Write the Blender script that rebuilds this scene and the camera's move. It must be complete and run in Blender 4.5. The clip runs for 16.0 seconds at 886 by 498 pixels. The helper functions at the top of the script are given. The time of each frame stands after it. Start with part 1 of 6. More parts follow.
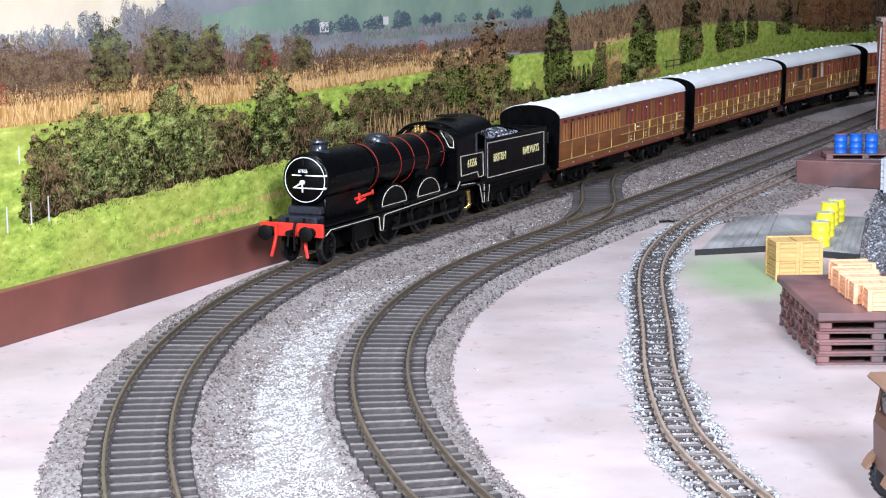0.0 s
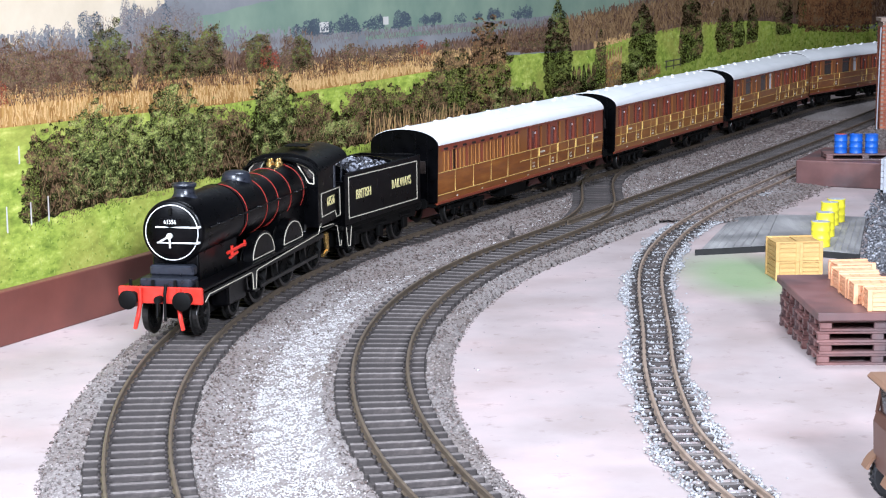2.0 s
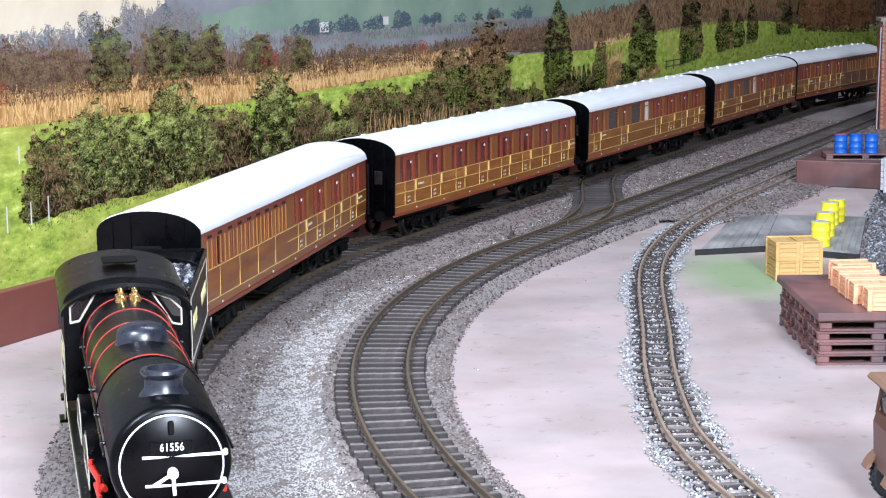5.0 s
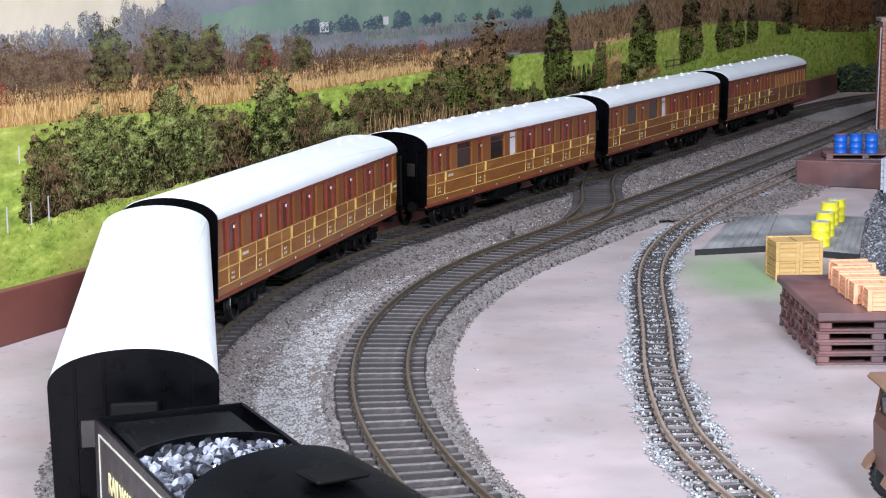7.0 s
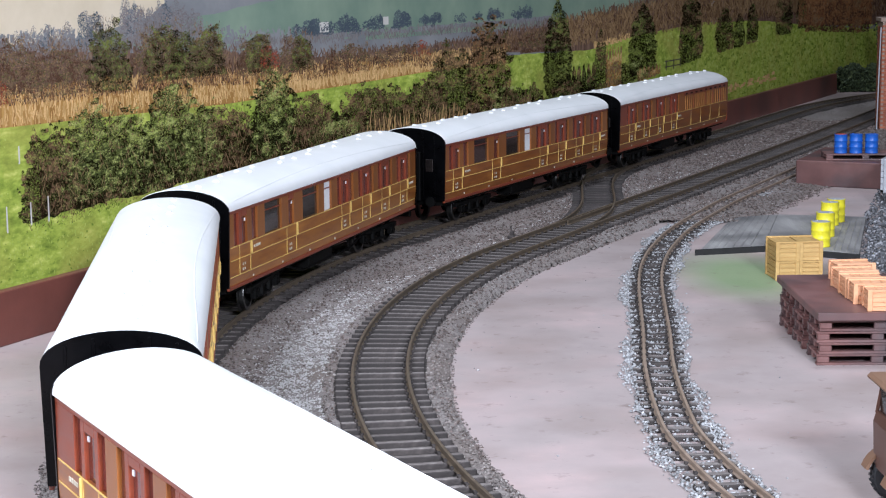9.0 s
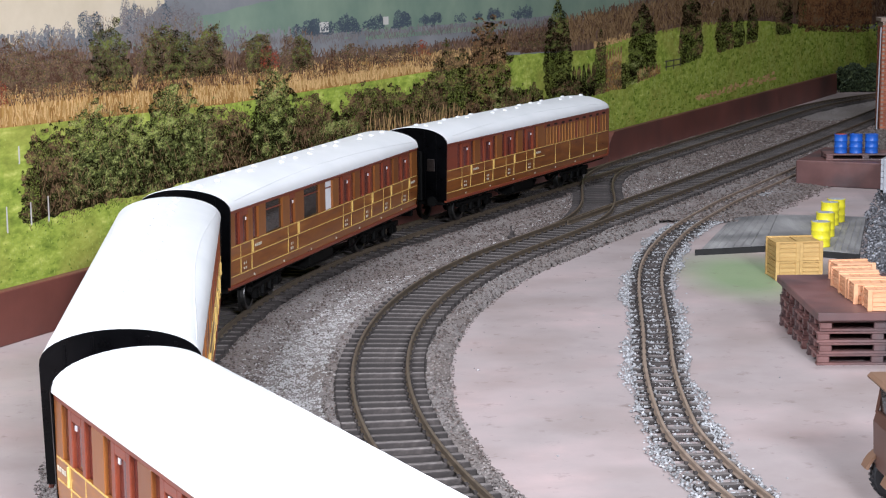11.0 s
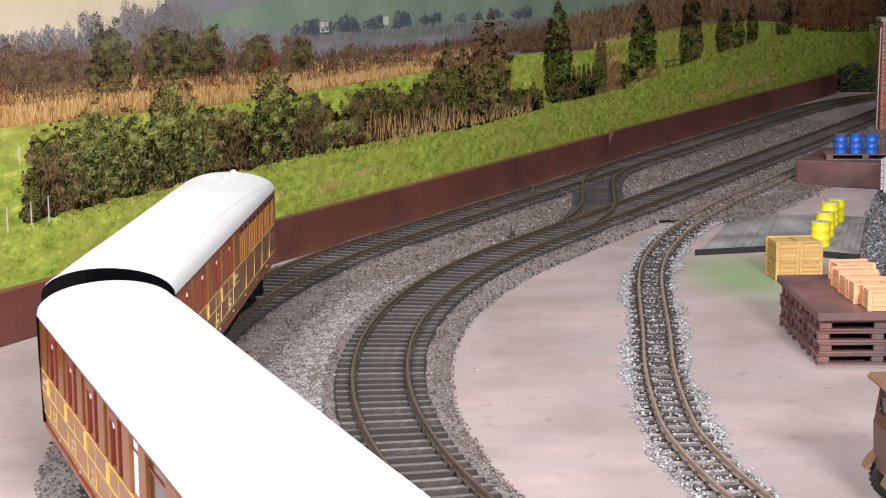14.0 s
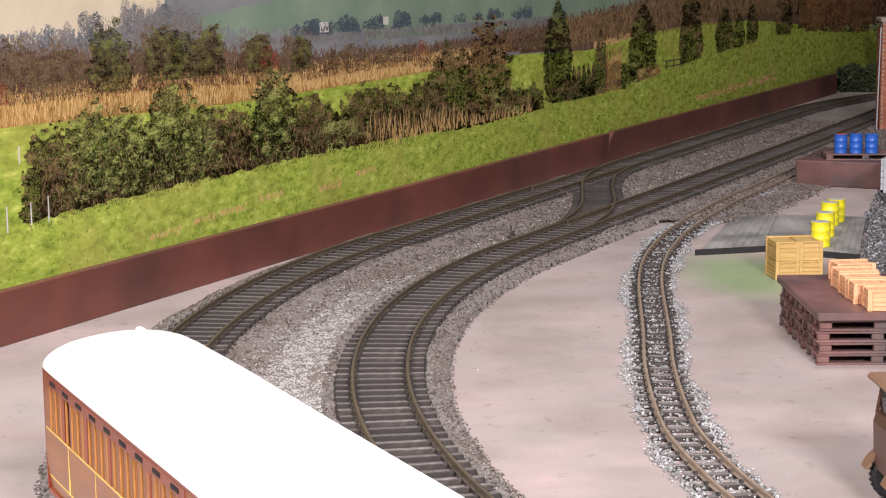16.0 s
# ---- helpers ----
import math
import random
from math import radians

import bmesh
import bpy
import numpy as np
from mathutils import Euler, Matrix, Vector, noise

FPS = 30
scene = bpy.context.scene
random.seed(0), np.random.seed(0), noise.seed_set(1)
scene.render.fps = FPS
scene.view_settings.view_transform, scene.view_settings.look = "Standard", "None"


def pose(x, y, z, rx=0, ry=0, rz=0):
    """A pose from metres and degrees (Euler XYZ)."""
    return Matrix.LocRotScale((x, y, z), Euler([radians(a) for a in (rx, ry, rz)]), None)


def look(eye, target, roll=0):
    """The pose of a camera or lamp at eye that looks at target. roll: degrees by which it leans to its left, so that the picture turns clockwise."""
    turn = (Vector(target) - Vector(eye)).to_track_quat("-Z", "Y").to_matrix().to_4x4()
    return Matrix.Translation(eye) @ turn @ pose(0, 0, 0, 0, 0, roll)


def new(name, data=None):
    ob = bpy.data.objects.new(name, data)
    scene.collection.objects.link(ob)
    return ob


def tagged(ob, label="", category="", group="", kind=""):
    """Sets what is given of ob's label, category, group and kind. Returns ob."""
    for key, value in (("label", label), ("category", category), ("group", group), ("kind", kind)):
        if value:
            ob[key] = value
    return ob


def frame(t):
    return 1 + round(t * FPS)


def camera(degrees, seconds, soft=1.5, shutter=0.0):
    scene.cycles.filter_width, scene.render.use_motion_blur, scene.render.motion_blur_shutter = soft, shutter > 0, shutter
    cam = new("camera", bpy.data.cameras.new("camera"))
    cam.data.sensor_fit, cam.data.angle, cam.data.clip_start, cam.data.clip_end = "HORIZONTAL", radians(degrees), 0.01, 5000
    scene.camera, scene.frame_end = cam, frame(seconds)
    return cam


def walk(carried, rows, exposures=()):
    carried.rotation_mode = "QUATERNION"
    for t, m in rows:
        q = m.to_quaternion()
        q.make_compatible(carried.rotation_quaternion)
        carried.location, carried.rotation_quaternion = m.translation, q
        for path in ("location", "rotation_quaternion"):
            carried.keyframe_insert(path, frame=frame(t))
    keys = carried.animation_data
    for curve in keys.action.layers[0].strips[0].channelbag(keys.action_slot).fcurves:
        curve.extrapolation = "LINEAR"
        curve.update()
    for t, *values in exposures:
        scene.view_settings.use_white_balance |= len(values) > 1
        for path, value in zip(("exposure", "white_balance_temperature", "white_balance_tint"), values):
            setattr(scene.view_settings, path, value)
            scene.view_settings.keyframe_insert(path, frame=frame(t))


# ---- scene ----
# The camera stands still on a tripod in front of a 1:76 railway layout, a hand above rail height.
cam = camera(26.9, 16.0, soft=1.15)
EYE = (0.0, 0.0, 0.1331)
PITCH = 8.854
STAND = look(EYE, (0.0, math.cos(radians(PITCH)), EYE[2] - math.sin(radians(PITCH))), -0.5415)
walk(cam, [(0, STAND), (16, STAND)],
     exposures=[(0, 0.66, 5480, 11), (2.5, 0.60, 5480, 11), (4.2, 0.50, 5470, 11), (6.3, 0.38, 5480, 11), (8.5, -0.02, 5560, 11), (9.2, -0.04, 5600, 11), (12.5, 0.0, 6100, 13), (16, 0.06, 6600, 16)])

# ---- light: dim ambient and lamps out of view, no room is built ----
world = bpy.data.worlds.new("room_air")
world.use_nodes = True
world.node_tree.nodes["Background"].inputs[0].default_value = (0.95, 0.97, 1.0, 1)
world.node_tree.nodes["Background"].inputs[1].default_value = 0.055
scene.world = world


def area_lamp(name, eye, target, size_x, size_y, watts, colour):
    data = bpy.data.lights.new(name, "AREA")
    data.shape, data.size, data.size_y, data.energy, data.color = "RECTANGLE", size_x, size_y, watts, colour
    ob = new(name, data)
    ob.matrix_basis = look(eye, target)
    return ob


area_lamp("desk_lamp", (0.22, -0.36, 0.41), (0.0, 0.60, 0.0), 0.16, 0.12, 13.5, (1.0, 0.985, 0.97))
area_lamp("side_lamp", (-0.37, -0.06, 0.60), (0.0, 0.60, 0.0), 0.24, 0.18, 9.0, (1.0, 0.985, 0.97))
# added overhead fill, out of view, brightening the far yard and backdrop
area_lamp("ceiling_lamp", (0.16, 0.80, 1.10), (0.16, 1.15, 0.02), 0.45, 0.3, 6.0, (1.0, 0.985, 0.97))

MM = 0.001
RAIL_TOP = 7.0 * MM


# ---- materials ----
def ramp_of(nodes, stops):
    ramp = nodes.new("ShaderNodeValToRGB")
    els = ramp.color_ramp.elements
    while len(els) < len(stops):
        els.new(0.5)
    for el, (p, c) in zip(els, stops):
        el.position, el.color = p, (*c, 1)
    return ramp


def material(name, stops, rough=0.6, metal=0.0, grain=400.0, detail=6.0, island=0.0, random_ob=0.0, stain=None,
             stain_scale=12.0, bump=0.0, bump_scale=900.0, stretch=(1, 1, 1), spec=0.5, rough_var=0.12, coat=0.0):
    """Colour from noise at one scale, stains at a second one, a difference from piece to piece, and a fine relief."""
    m = bpy.data.materials.new(name)
    m.use_nodes = True
    nt = m.node_tree
    n, l = nt.nodes, nt.links
    bsdf = n["Principled BSDF"]
    tc = n.new("ShaderNodeTexCoord")
    mp = n.new("ShaderNodeMapping")
    mp.inputs["Scale"].default_value = stretch
    l.new(tc.outputs["Object"], mp.inputs["Vector"])
    tex = n.new("ShaderNodeTexNoise")
    tex.inputs["Scale"].default_value, tex.inputs["Detail"].default_value = grain, detail
    tex.inputs["Roughness"].default_value = 0.62
    l.new(mp.outputs[0], tex.inputs["Vector"])
    value = tex.outputs["Fac"]
    spread = n.new("ShaderNodeMapRange")
    spread.inputs["From Min"].default_value, spread.inputs["From Max"].default_value = 0.28, 0.72
    l.new(value, spread.inputs["Value"])
    value = spread.outputs[0]
    for amount, kind in ((island, "isl"), (random_ob, "ob")):
        if amount:
            src = n.new("ShaderNodeNewGeometry").outputs["Random Per Island"] if kind == "isl" else n.new("ShaderNodeObjectInfo").outputs["Random"]
            mix = n.new("ShaderNodeMix")
            mix.inputs[0].default_value = amount
            l.new(value, mix.inputs[2]), l.new(src, mix.inputs[3])
            value = mix.outputs[0]
    ramp = ramp_of(n, stops)
    l.new(value, ramp.inputs[0])
    colour = ramp.outputs[0]
    if stain:
        big = n.new("ShaderNodeTexNoise")
        big.inputs["Scale"].default_value, big.inputs["Detail"].default_value = stain_scale, 4
        l.new(tc.outputs["Object"], big.inputs["Vector"])
        mr = n.new("ShaderNodeMapRange")
        mr.inputs["From Min"].default_value, mr.inputs["From Max"].default_value = 0.45, 0.68
        mr.inputs["To Max"].default_value = stain[1]
        l.new(big.outputs["Fac"], mr.inputs["Value"])
        mix = n.new("ShaderNodeMix")
        mix.data_type = "RGBA"
        mix.inputs[7].default_value = (*stain[0], 1)
        l.new(mr.outputs[0], mix.inputs[0]), l.new(colour, mix.inputs[6])
        colour = mix.outputs[2]
    l.new(colour, bsdf.inputs["Base Color"])
    rr = n.new("ShaderNodeMapRange")
    rr.inputs["To Min"].default_value, rr.inputs["To Max"].default_value = max(rough - rough_var, 0.02), min(rough + rough_var, 1)
    l.new(tex.outputs["Fac"], rr.inputs["Value"]), l.new(rr.outputs[0], bsdf.inputs["Roughness"])
    bsdf.inputs["Metallic"].default_value = metal
    bsdf.inputs["Specular IOR Level"].default_value = spec
    if coat:
        bsdf.inputs["Coat Weight"].default_value = coat
    if bump:
        fine = n.new("ShaderNodeTexNoise")
        fine.inputs["Scale"].default_value, fine.inputs["Detail"].default_value = bump_scale, 5
        l.new(mp.outputs[0], fine.inputs["Vector"])
        bp = n.new("ShaderNodeBump")
        bp.inputs["Strength"].default_value, bp.inputs["Distance"].default_value = bump, 0.0006
        l.new(fine.outputs["Fac"], bp.inputs["Height"]), l.new(bp.outputs[0], bsdf.inputs["Normal"])
    return m


def plain(name, a, b, **kw):
    return material(name, [(0.0, a), (1.0, b)], **kw)


M = {}
M["floor"] = material("painted_board", [(0.0, (0.31, 0.255, 0.245)), (0.4, (0.38, 0.32, 0.31)), (0.7, (0.43, 0.345, 0.335)), (1.0, (0.52, 0.39, 0.375))], 0.62, grain=17, detail=11,
                      stain=((0.25, 0.19, 0.165), 0.45), stain_scale=22, bump=0.12, bump_scale=350)
nt = M["floor"].node_tree
nd, lk = nt.nodes, nt.links
tc = nd.new("ShaderNodeTexCoord")
vm = nd.new("ShaderNodeVectorMath")
vm.operation = "DISTANCE"
vm.inputs[1].default_value = (0.128, 0.775, 0.0)
sq = nd.new("ShaderNodeMapping")
sq.inputs["Scale"].default_value = (1, 0.45, 1)
sq.inputs["Location"].default_value = (0, 0.775 * 0.55, 0)
lk.new(tc.outputs["Object"], sq.inputs["Vector"]), lk.new(sq.outputs[0], vm.inputs[0])
mr = nd.new("ShaderNodeMapRange")
mr.inputs["From Min"].default_value, mr.inputs["From Max"].default_value = 0.012, 0.034
mr.inputs["To Min"].default_value, mr.inputs["To Max"].default_value = 0.75, 0.0
lk.new(vm.outputs["Value"], mr.inputs["Value"])
gm = nd.new("ShaderNodeMix")
gm.data_type = "RGBA"
gm.inputs[7].default_value = (0.19, 0.30, 0.12, 1)
bs = nd["Principled BSDF"]
lk.new(mr.outputs[0], gm.inputs[0]), lk.new(bs.inputs["Base Color"].links[0].from_socket, gm.inputs[6])
scuff = nd.new("ShaderNodeTexNoise")
scuff.inputs["Scale"].default_value, scuff.inputs["Detail"].default_value, scuff.inputs["Roughness"].default_value = 120, 3, 0.75
lk.new(tc.outputs["Object"], scuff.inputs["Vector"])
sm = nd.new("ShaderNodeMapRange")
sm.inputs["From Min"].default_value, sm.inputs["From Max"].default_value, sm.inputs["To Max"].default_value = 0.60, 0.78, 0.8
lk.new(scuff.outputs["Fac"], sm.inputs["Value"])
dm = nd.new("ShaderNodeMix")
dm.data_type = "RGBA"
dm.inputs[7].default_value = (0.17, 0.125, 0.105, 1)
lk.new(sm.outputs[0], dm.inputs[0]), lk.new(gm.outputs[2], dm.inputs[6])
lk.new(dm.outputs[2], bs.inputs["Base Color"])
M["wall_brown"] = material("brown_board", [(0, (0.12, 0.038, 0.028)), (1, (0.20, 0.066, 0.049))], 0.5, grain=25,
                           stain=((0.06, 0.028, 0.024), 0.6), stain_scale=18, bump=0.1, bump_scale=500)
M["ballast_bed"] = material("ballast_grit", [(0, (0.10, 0.084, 0.077)), (0.5, (0.21, 0.184, 0.172)), (1, (0.35, 0.317, 0.303))], 0.9, grain=900,
                            stain=((0.12, 0.085, 0.065), 0.5), stain_scale=16, bump=0.9, bump_scale=900)
M["stone_grey"] = material("grey_stone", [(0, (0.05, 0.042, 0.038)), (0.4, (0.15, 0.128, 0.118)), (0.8, (0.27, 0.237, 0.222)), (1, (0.46, 0.435, 0.42))], 0.85, grain=700, island=0.75)
M["stone_brown"] = material("brown_stone", [(0, (0.038, 0.027, 0.023)), (0.5, (0.10, 0.074, 0.064)), (1, (0.27, 0.22, 0.205))], 0.9, grain=700, island=0.75)
M["stone_white"] = material("pale_stone", [(0, (0.13, 0.13, 0.13)), (0.45, (0.28, 0.28, 0.285)), (0.8, (0.39, 0.39, 0.40)), (1, (0.60, 0.60, 0.62))], 0.8, grain=700, island=0.8)
M["sleeper"] = material("sleeper_plastic", [(0, (0.014, 0.011, 0.010)), (0.6, (0.036, 0.029, 0.027)), (1, (0.085, 0.07, 0.065))], 0.75, grain=350, random_ob=0.4, bump=0.3)
# near-black colour that stands for shade between the sleepers
M["underlay"] = material("dark_gap_shade", [(0, (0.012, 0.010, 0.009)), (0.6, (0.035, 0.028, 0.025)), (1, (0.09, 0.075, 0.068))], 0.95, grain=500, bump=0.6, bump_scale=700)
M["sleeper_dusty"] = material("dusty_sleeper_top", [(0, (0.08, 0.067, 0.062)), (0.6, (0.155, 0.135, 0.126)), (1, (0.29, 0.26, 0.246))], 0.85, grain=350, random_ob=0.4, bump=0.3)
M["rail"] = plain("rail_side", (0.10, 0.075, 0.05), (0.19, 0.148, 0.105), rough=0.45, metal=0.35, grain=300)
M["black"] = plain("satin_black", (0.0005, 0.0005, 0.0007), (0.0014, 0.0014, 0.002), rough=0.3, grain=200, spec=0.14)
M["teak"] = material("teak_print", [(0, (0.17, 0.05, 0.014)), (0.5, (0.28, 0.095, 0.025)), (1, (0.40, 0.16, 0.045))], 0.34, grain=160, stretch=(1, 1, 5), coat=0.2)
M["roof_white"] = plain("white_roof", (0.70, 0.71, 0.71), (0.80, 0.80, 0.80), rough=0.5, grain=40)
M["rail_tan"] = plain("weathered_tan_rail", (0.22, 0.16, 0.115), (0.36, 0.275, 0.215), rough=0.5, metal=0.1, grain=200)
M["red"] = plain("buffer_red", (0.50, 0.022, 0.012), (0.62, 0.035, 0.02), rough=0.35)
# pale gravel, its near brightness from the lamps also put into this colour
M["stone_pale"] = material("pale_chippings", [(0, (0.32, 0.305, 0.295)), (0.3, (0.40, 0.385, 0.375)), (0.8, (0.47, 0.455, 0.447)), (1, (0.57, 0.56, 0.555))], 0.85, grain=700, island=0.75)


def ink(name, a, b, island=0.6, grain=60, mid=None):
    """Printer's ink on matt paper."""
    stops = [(0, a), (1, b)] if mid is None else [(0, a), (0.5, mid), (1, b)]
    M["print_" + name] = material("print_" + name, stops, 0.85, grain=grain, island=island, spec=0.0)


ink("haze", (0.16, 0.17, 0.185), (0.29, 0.29, 0.295), 0.0, 22)
ink("hill", (0.15, 0.22, 0.175), (0.26, 0.33, 0.245), 0.0, 18)
ink("pale", (0.56, 0.47, 0.34), (0.70, 0.61, 0.47), 0.0, 25)
ink("blue", (0.05, 0.065, 0.085), (0.11, 0.135, 0.16))
ink("mist", (0.065, 0.037, 0.028), (0.24, 0.155, 0.11), 0.75)
ink("brown", (0.03, 0.016, 0.010), (0.15, 0.082, 0.048), 0.8)
ink("twig", (0.10, 0.056, 0.028), (0.36, 0.235, 0.12), 0.8)
ink("sage", (0.024, 0.025, 0.009), (0.16, 0.148, 0.055), 0.85)
ink("straw_dark", (0.27, 0.135, 0.04), (0.50, 0.29, 0.095), 0.8)
ink("straw", (0.44, 0.27, 0.10), (0.76, 0.50, 0.23), 0.8)
ink("dark", (0.004, 0.0035, 0.0015), (0.020, 0.017, 0.007), 0.8)
ink("hedge", (0.028, 0.038, 0.012), (0.14, 0.158, 0.05), 0.85)
ink("olive", (0.085, 0.11, 0.022), (0.26, 0.285, 0.07), 0.85)
ink("lime", (0.20, 0.24, 0.055), (0.58, 0.60, 0.22), 0.85)
ink("russet", (0.16, 0.06, 0.03), (0.36, 0.19, 0.08), 0.75)
ink("berry", (0.20, 0.035, 0.02), (0.36, 0.09, 0.05), 0.75)
ink("lilac", (0.13, 0.115, 0.12), (0.26, 0.225, 0.215), 0.7)
M["print_grass"] = material("print_grass", [(0, (0.13, 0.19, 0.030)), (0.4, (0.29, 0.375, 0.058)), (0.7, (0.42, 0.50, 0.088)), (1, (0.66, 0.68, 0.19))], 0.85, grain=310, detail=9, spec=0.0,
                            stretch=(0.45, 1, 1), stain=((0.40, 0.36, 0.09), 0.5), stain_scale=34)
ink("grass_light", (0.27, 0.37, 0.055), (0.52, 0.57, 0.15), 0.5, 60)
ink("grass_dark", (0.13, 0.20, 0.026), (0.22, 0.29, 0.045), 0.6, 60)
ink("house", (0.50, 0.48, 0.44), (0.66, 0.64, 0.60))
ink("post", (0.05, 0.045, 0.035), (0.12, 0.10, 0.08))


# ---- mesh helpers ----
def mesh_ob(name, bm, mat, smooth=False):
    me = bpy.data.meshes.new(name)
    bm.to_mesh(me)
    bm.free()
    for m in (mat if isinstance(mat, (list, tuple)) else [mat]):
        me.materials.append(m)
    if smooth:
        me.polygons.foreach_set("use_smooth", [True] * len(me.polygons))
        me.set_sharp_from_angle(angle=radians(38))
    return new(name, me)


def part(name, bm, mat, parent, label="", smooth=False):
    ob = mesh_ob(name, bm, mat, smooth)
    ob.parent = parent
    return tagged(ob, label)


def data_part(name, verts, faces, mat, parent=None, smooth=False):
    me = bpy.data.meshes.new(name)
    me.from_pydata(verts, [], faces)
    for m in (mat if isinstance(mat, (list, tuple)) else [mat]):
        me.materials.append(m)
    me.update()
    if smooth:
        me.polygons.foreach_set("use_smooth", [True] * len(me.polygons))
        me.set_sharp_from_angle(angle=radians(38))
    ob = new(name, me)
    ob.parent = parent
    return ob


def box(bm, x0, x1, y0, y1, z0, z1, bevel=0.0, m=None):
    """A box in millimetres, with its edges broken."""
    mat = Matrix.Translation(Vector(((x0 + x1) / 2, (y0 + y1) / 2, (z0 + z1) / 2)) * MM) @ Matrix.Diagonal((abs(x1 - x0) * MM, abs(y1 - y0) * MM, abs(z1 - z0) * MM, 1))
    if m is not None:
        mat = m @ mat
    got = bmesh.ops.create_cube(bm, size=1, matrix=mat)
    if bevel:
        edges = list({e for v in got["verts"] for e in v.link_edges})
        bmesh.ops.bevel(bm, geom=edges, offset=bevel * MM, segments=1, profile=0.5, affect="EDGES")
    return bm


def rod(bm, a, b, r, r2=None, seg=12):
    """A round bar from a to b, in millimetres."""
    a, b = Vector(a) * MM, Vector(b) * MM
    m = Matrix.Translation((a + b) / 2) @ (b - a).to_track_quat("Z", "Y").to_matrix().to_4x4()
    bmesh.ops.create_cone(bm, cap_ends=True, segments=seg, radius1=r * MM, radius2=(r if r2 is None else r2) * MM, depth=(b - a).length, matrix=m)
    return bm


def lathe(bm, profile, m=None, seg=24, closed=False):
    """Turns (radius, height) pairs in millimetres about z."""
    rings = []
    for r, z in profile:
        ring = [bm.verts.new(Vector((r * math.cos(k * math.tau / seg), r * math.sin(k * math.tau / seg), z)) * MM) for k in range(seg)]
        rings.append(ring)
    for a, b in zip(rings, rings[1:]):
        for k in range(seg):
            bm.faces.new((a[k], a[(k + 1) % seg], b[(k + 1) % seg], b[k]))
    bm.faces.new(rings[0][::-1]), bm.faces.new(rings[-1])
    if m is not None:
        bmesh.ops.transform(bm, matrix=m, verts=[v for ring in rings for v in ring])
    return bm


def extrude(bm, outline, axis, lo, hi):
    """A prism in millimetres: an outline of (a, b) pairs pushed along 'x', 'y' or 'z' from lo to hi."""
    def at(a, b, c):
        return Vector({"x": (c, a, b), "y": (a, c, b), "z": (a, b, c)}[axis]) * MM
    low, high = [bm.verts.new(at(a, b, lo)) for a, b in outline], [bm.verts.new(at(a, b, hi)) for a, b in outline]
    k = len(outline)
    faces = [bm.faces.new(low), bm.faces.new(high[::-1])]
    faces += [bm.faces.new((low[(i + 1) % k], low[i], high[i], high[(i + 1) % k])) for i in range(k)]
    bmesh.ops.recalc_face_normals(bm, faces=faces)
    return bm


# ---- the lines of the tracks: an arc, a straight and a far arc, by distance along them in millimetres ----
class Line:
    def __init__(self, x, y, heading, near, leave, far_from, far, back=2600, ahead=1900, step=4.0):
        self.step, self.back = step, back
        points = []
        for sign, count in ((-1, int(back / step)), (1, int(ahead / step))):
            p, t, run = np.array([x, y], float), heading, []
            for i in range(count):
                s = (i + 0.5) * step
                k = near if sign < 0 or s < leave else (0 if s < far_from else far)
                tm = t + sign * k * step / 2
                p = p + sign * step * np.array([math.sin(tm), math.cos(tm)])
                t += sign * k * step
                run.append(p)
            points = run[::-1] + [np.array([x, y], float)] if sign < 0 else points + run
        self.p = np.array(points)

    def at(self, s):
        """The place and the unit direction (towards greater s)."""
        f = min(max((s + self.back) / self.step, 0), len(self.p) - 1.001)
        i = int(f)
        d = self.p[i + 1] - self.p[i]
        return self.p[i] + d * (f - i), d / np.linalg.norm(d)

    def off(self, s, side):
        """The place at a distance to the right of the line."""
        p, d = self.at(s)
        return p + side * np.array([d[1], -d[0]])


LINE_A = Line(-88.5, 570.1, -0.0046, 0.00152, 288.1, 1059.8, 0.001394)
LINE_B = Line(-20.1, 569.8, -0.0239, 0.001787, 259.9, 614.3, -0.00005)

# ---- floor, low wall and backdrop ----
bm = bmesh.new()
box(bm, -1200, 1900, -900, 2700, -18, 0)
tagged(mesh_ob("floor", bm, M["floor"]), "grey-pink painted baseboard of the layout", "baseboard", kind="structure")

WALL_DIR = Vector((0.4172, 0.9088, 0))
WALL_START = Vector((-155.6, 639.5, 0)) * MM
WALL = Matrix.Translation(WALL_START) @ Matrix.Rotation(math.atan2(0.9088, 0.4172), 4, "Z")   # x runs along the wall, y points away from the tracks
bm = bmesh.new()
box(bm, -500, 637.0, 0, 4, 0, 19.4, 0.3)
w = mesh_ob("wall_low", bm, M["wall_brown"]); w.matrix_basis = WALL
tagged(w, "low brown painted retaining wall along the backdrop", "wall", kind="structure")
bm = bmesh.new()
extrude(bm, [(638.2, 0), (1306, 0), (1306, 19.6), (648.0, 19.6), (643.0, 16.2), (639.0, 12.5), (637.9, 7.5)], "y", 0.1, 4)
w = mesh_ob("wall_low", bm, M["wall_brown"]); w.matrix_basis = WALL
tagged(w, "low brown painted retaining wall along the backdrop", "wall", kind="structure")

# The backdrop is a printed landscape: a flat board that carries layer upon layer of thin printed shapes.
bm = bmesh.new()
box(bm, -900, 1900, 8, 12, 0, 300)
BACKDROP = mesh_ob("backdrop", bm, M["print_haze"])
BACKDROP.matrix_basis = WALL
tagged(BACKDROP, "printed countryside backdrop with fields, hedges and hills", "backdrop", kind="structure")


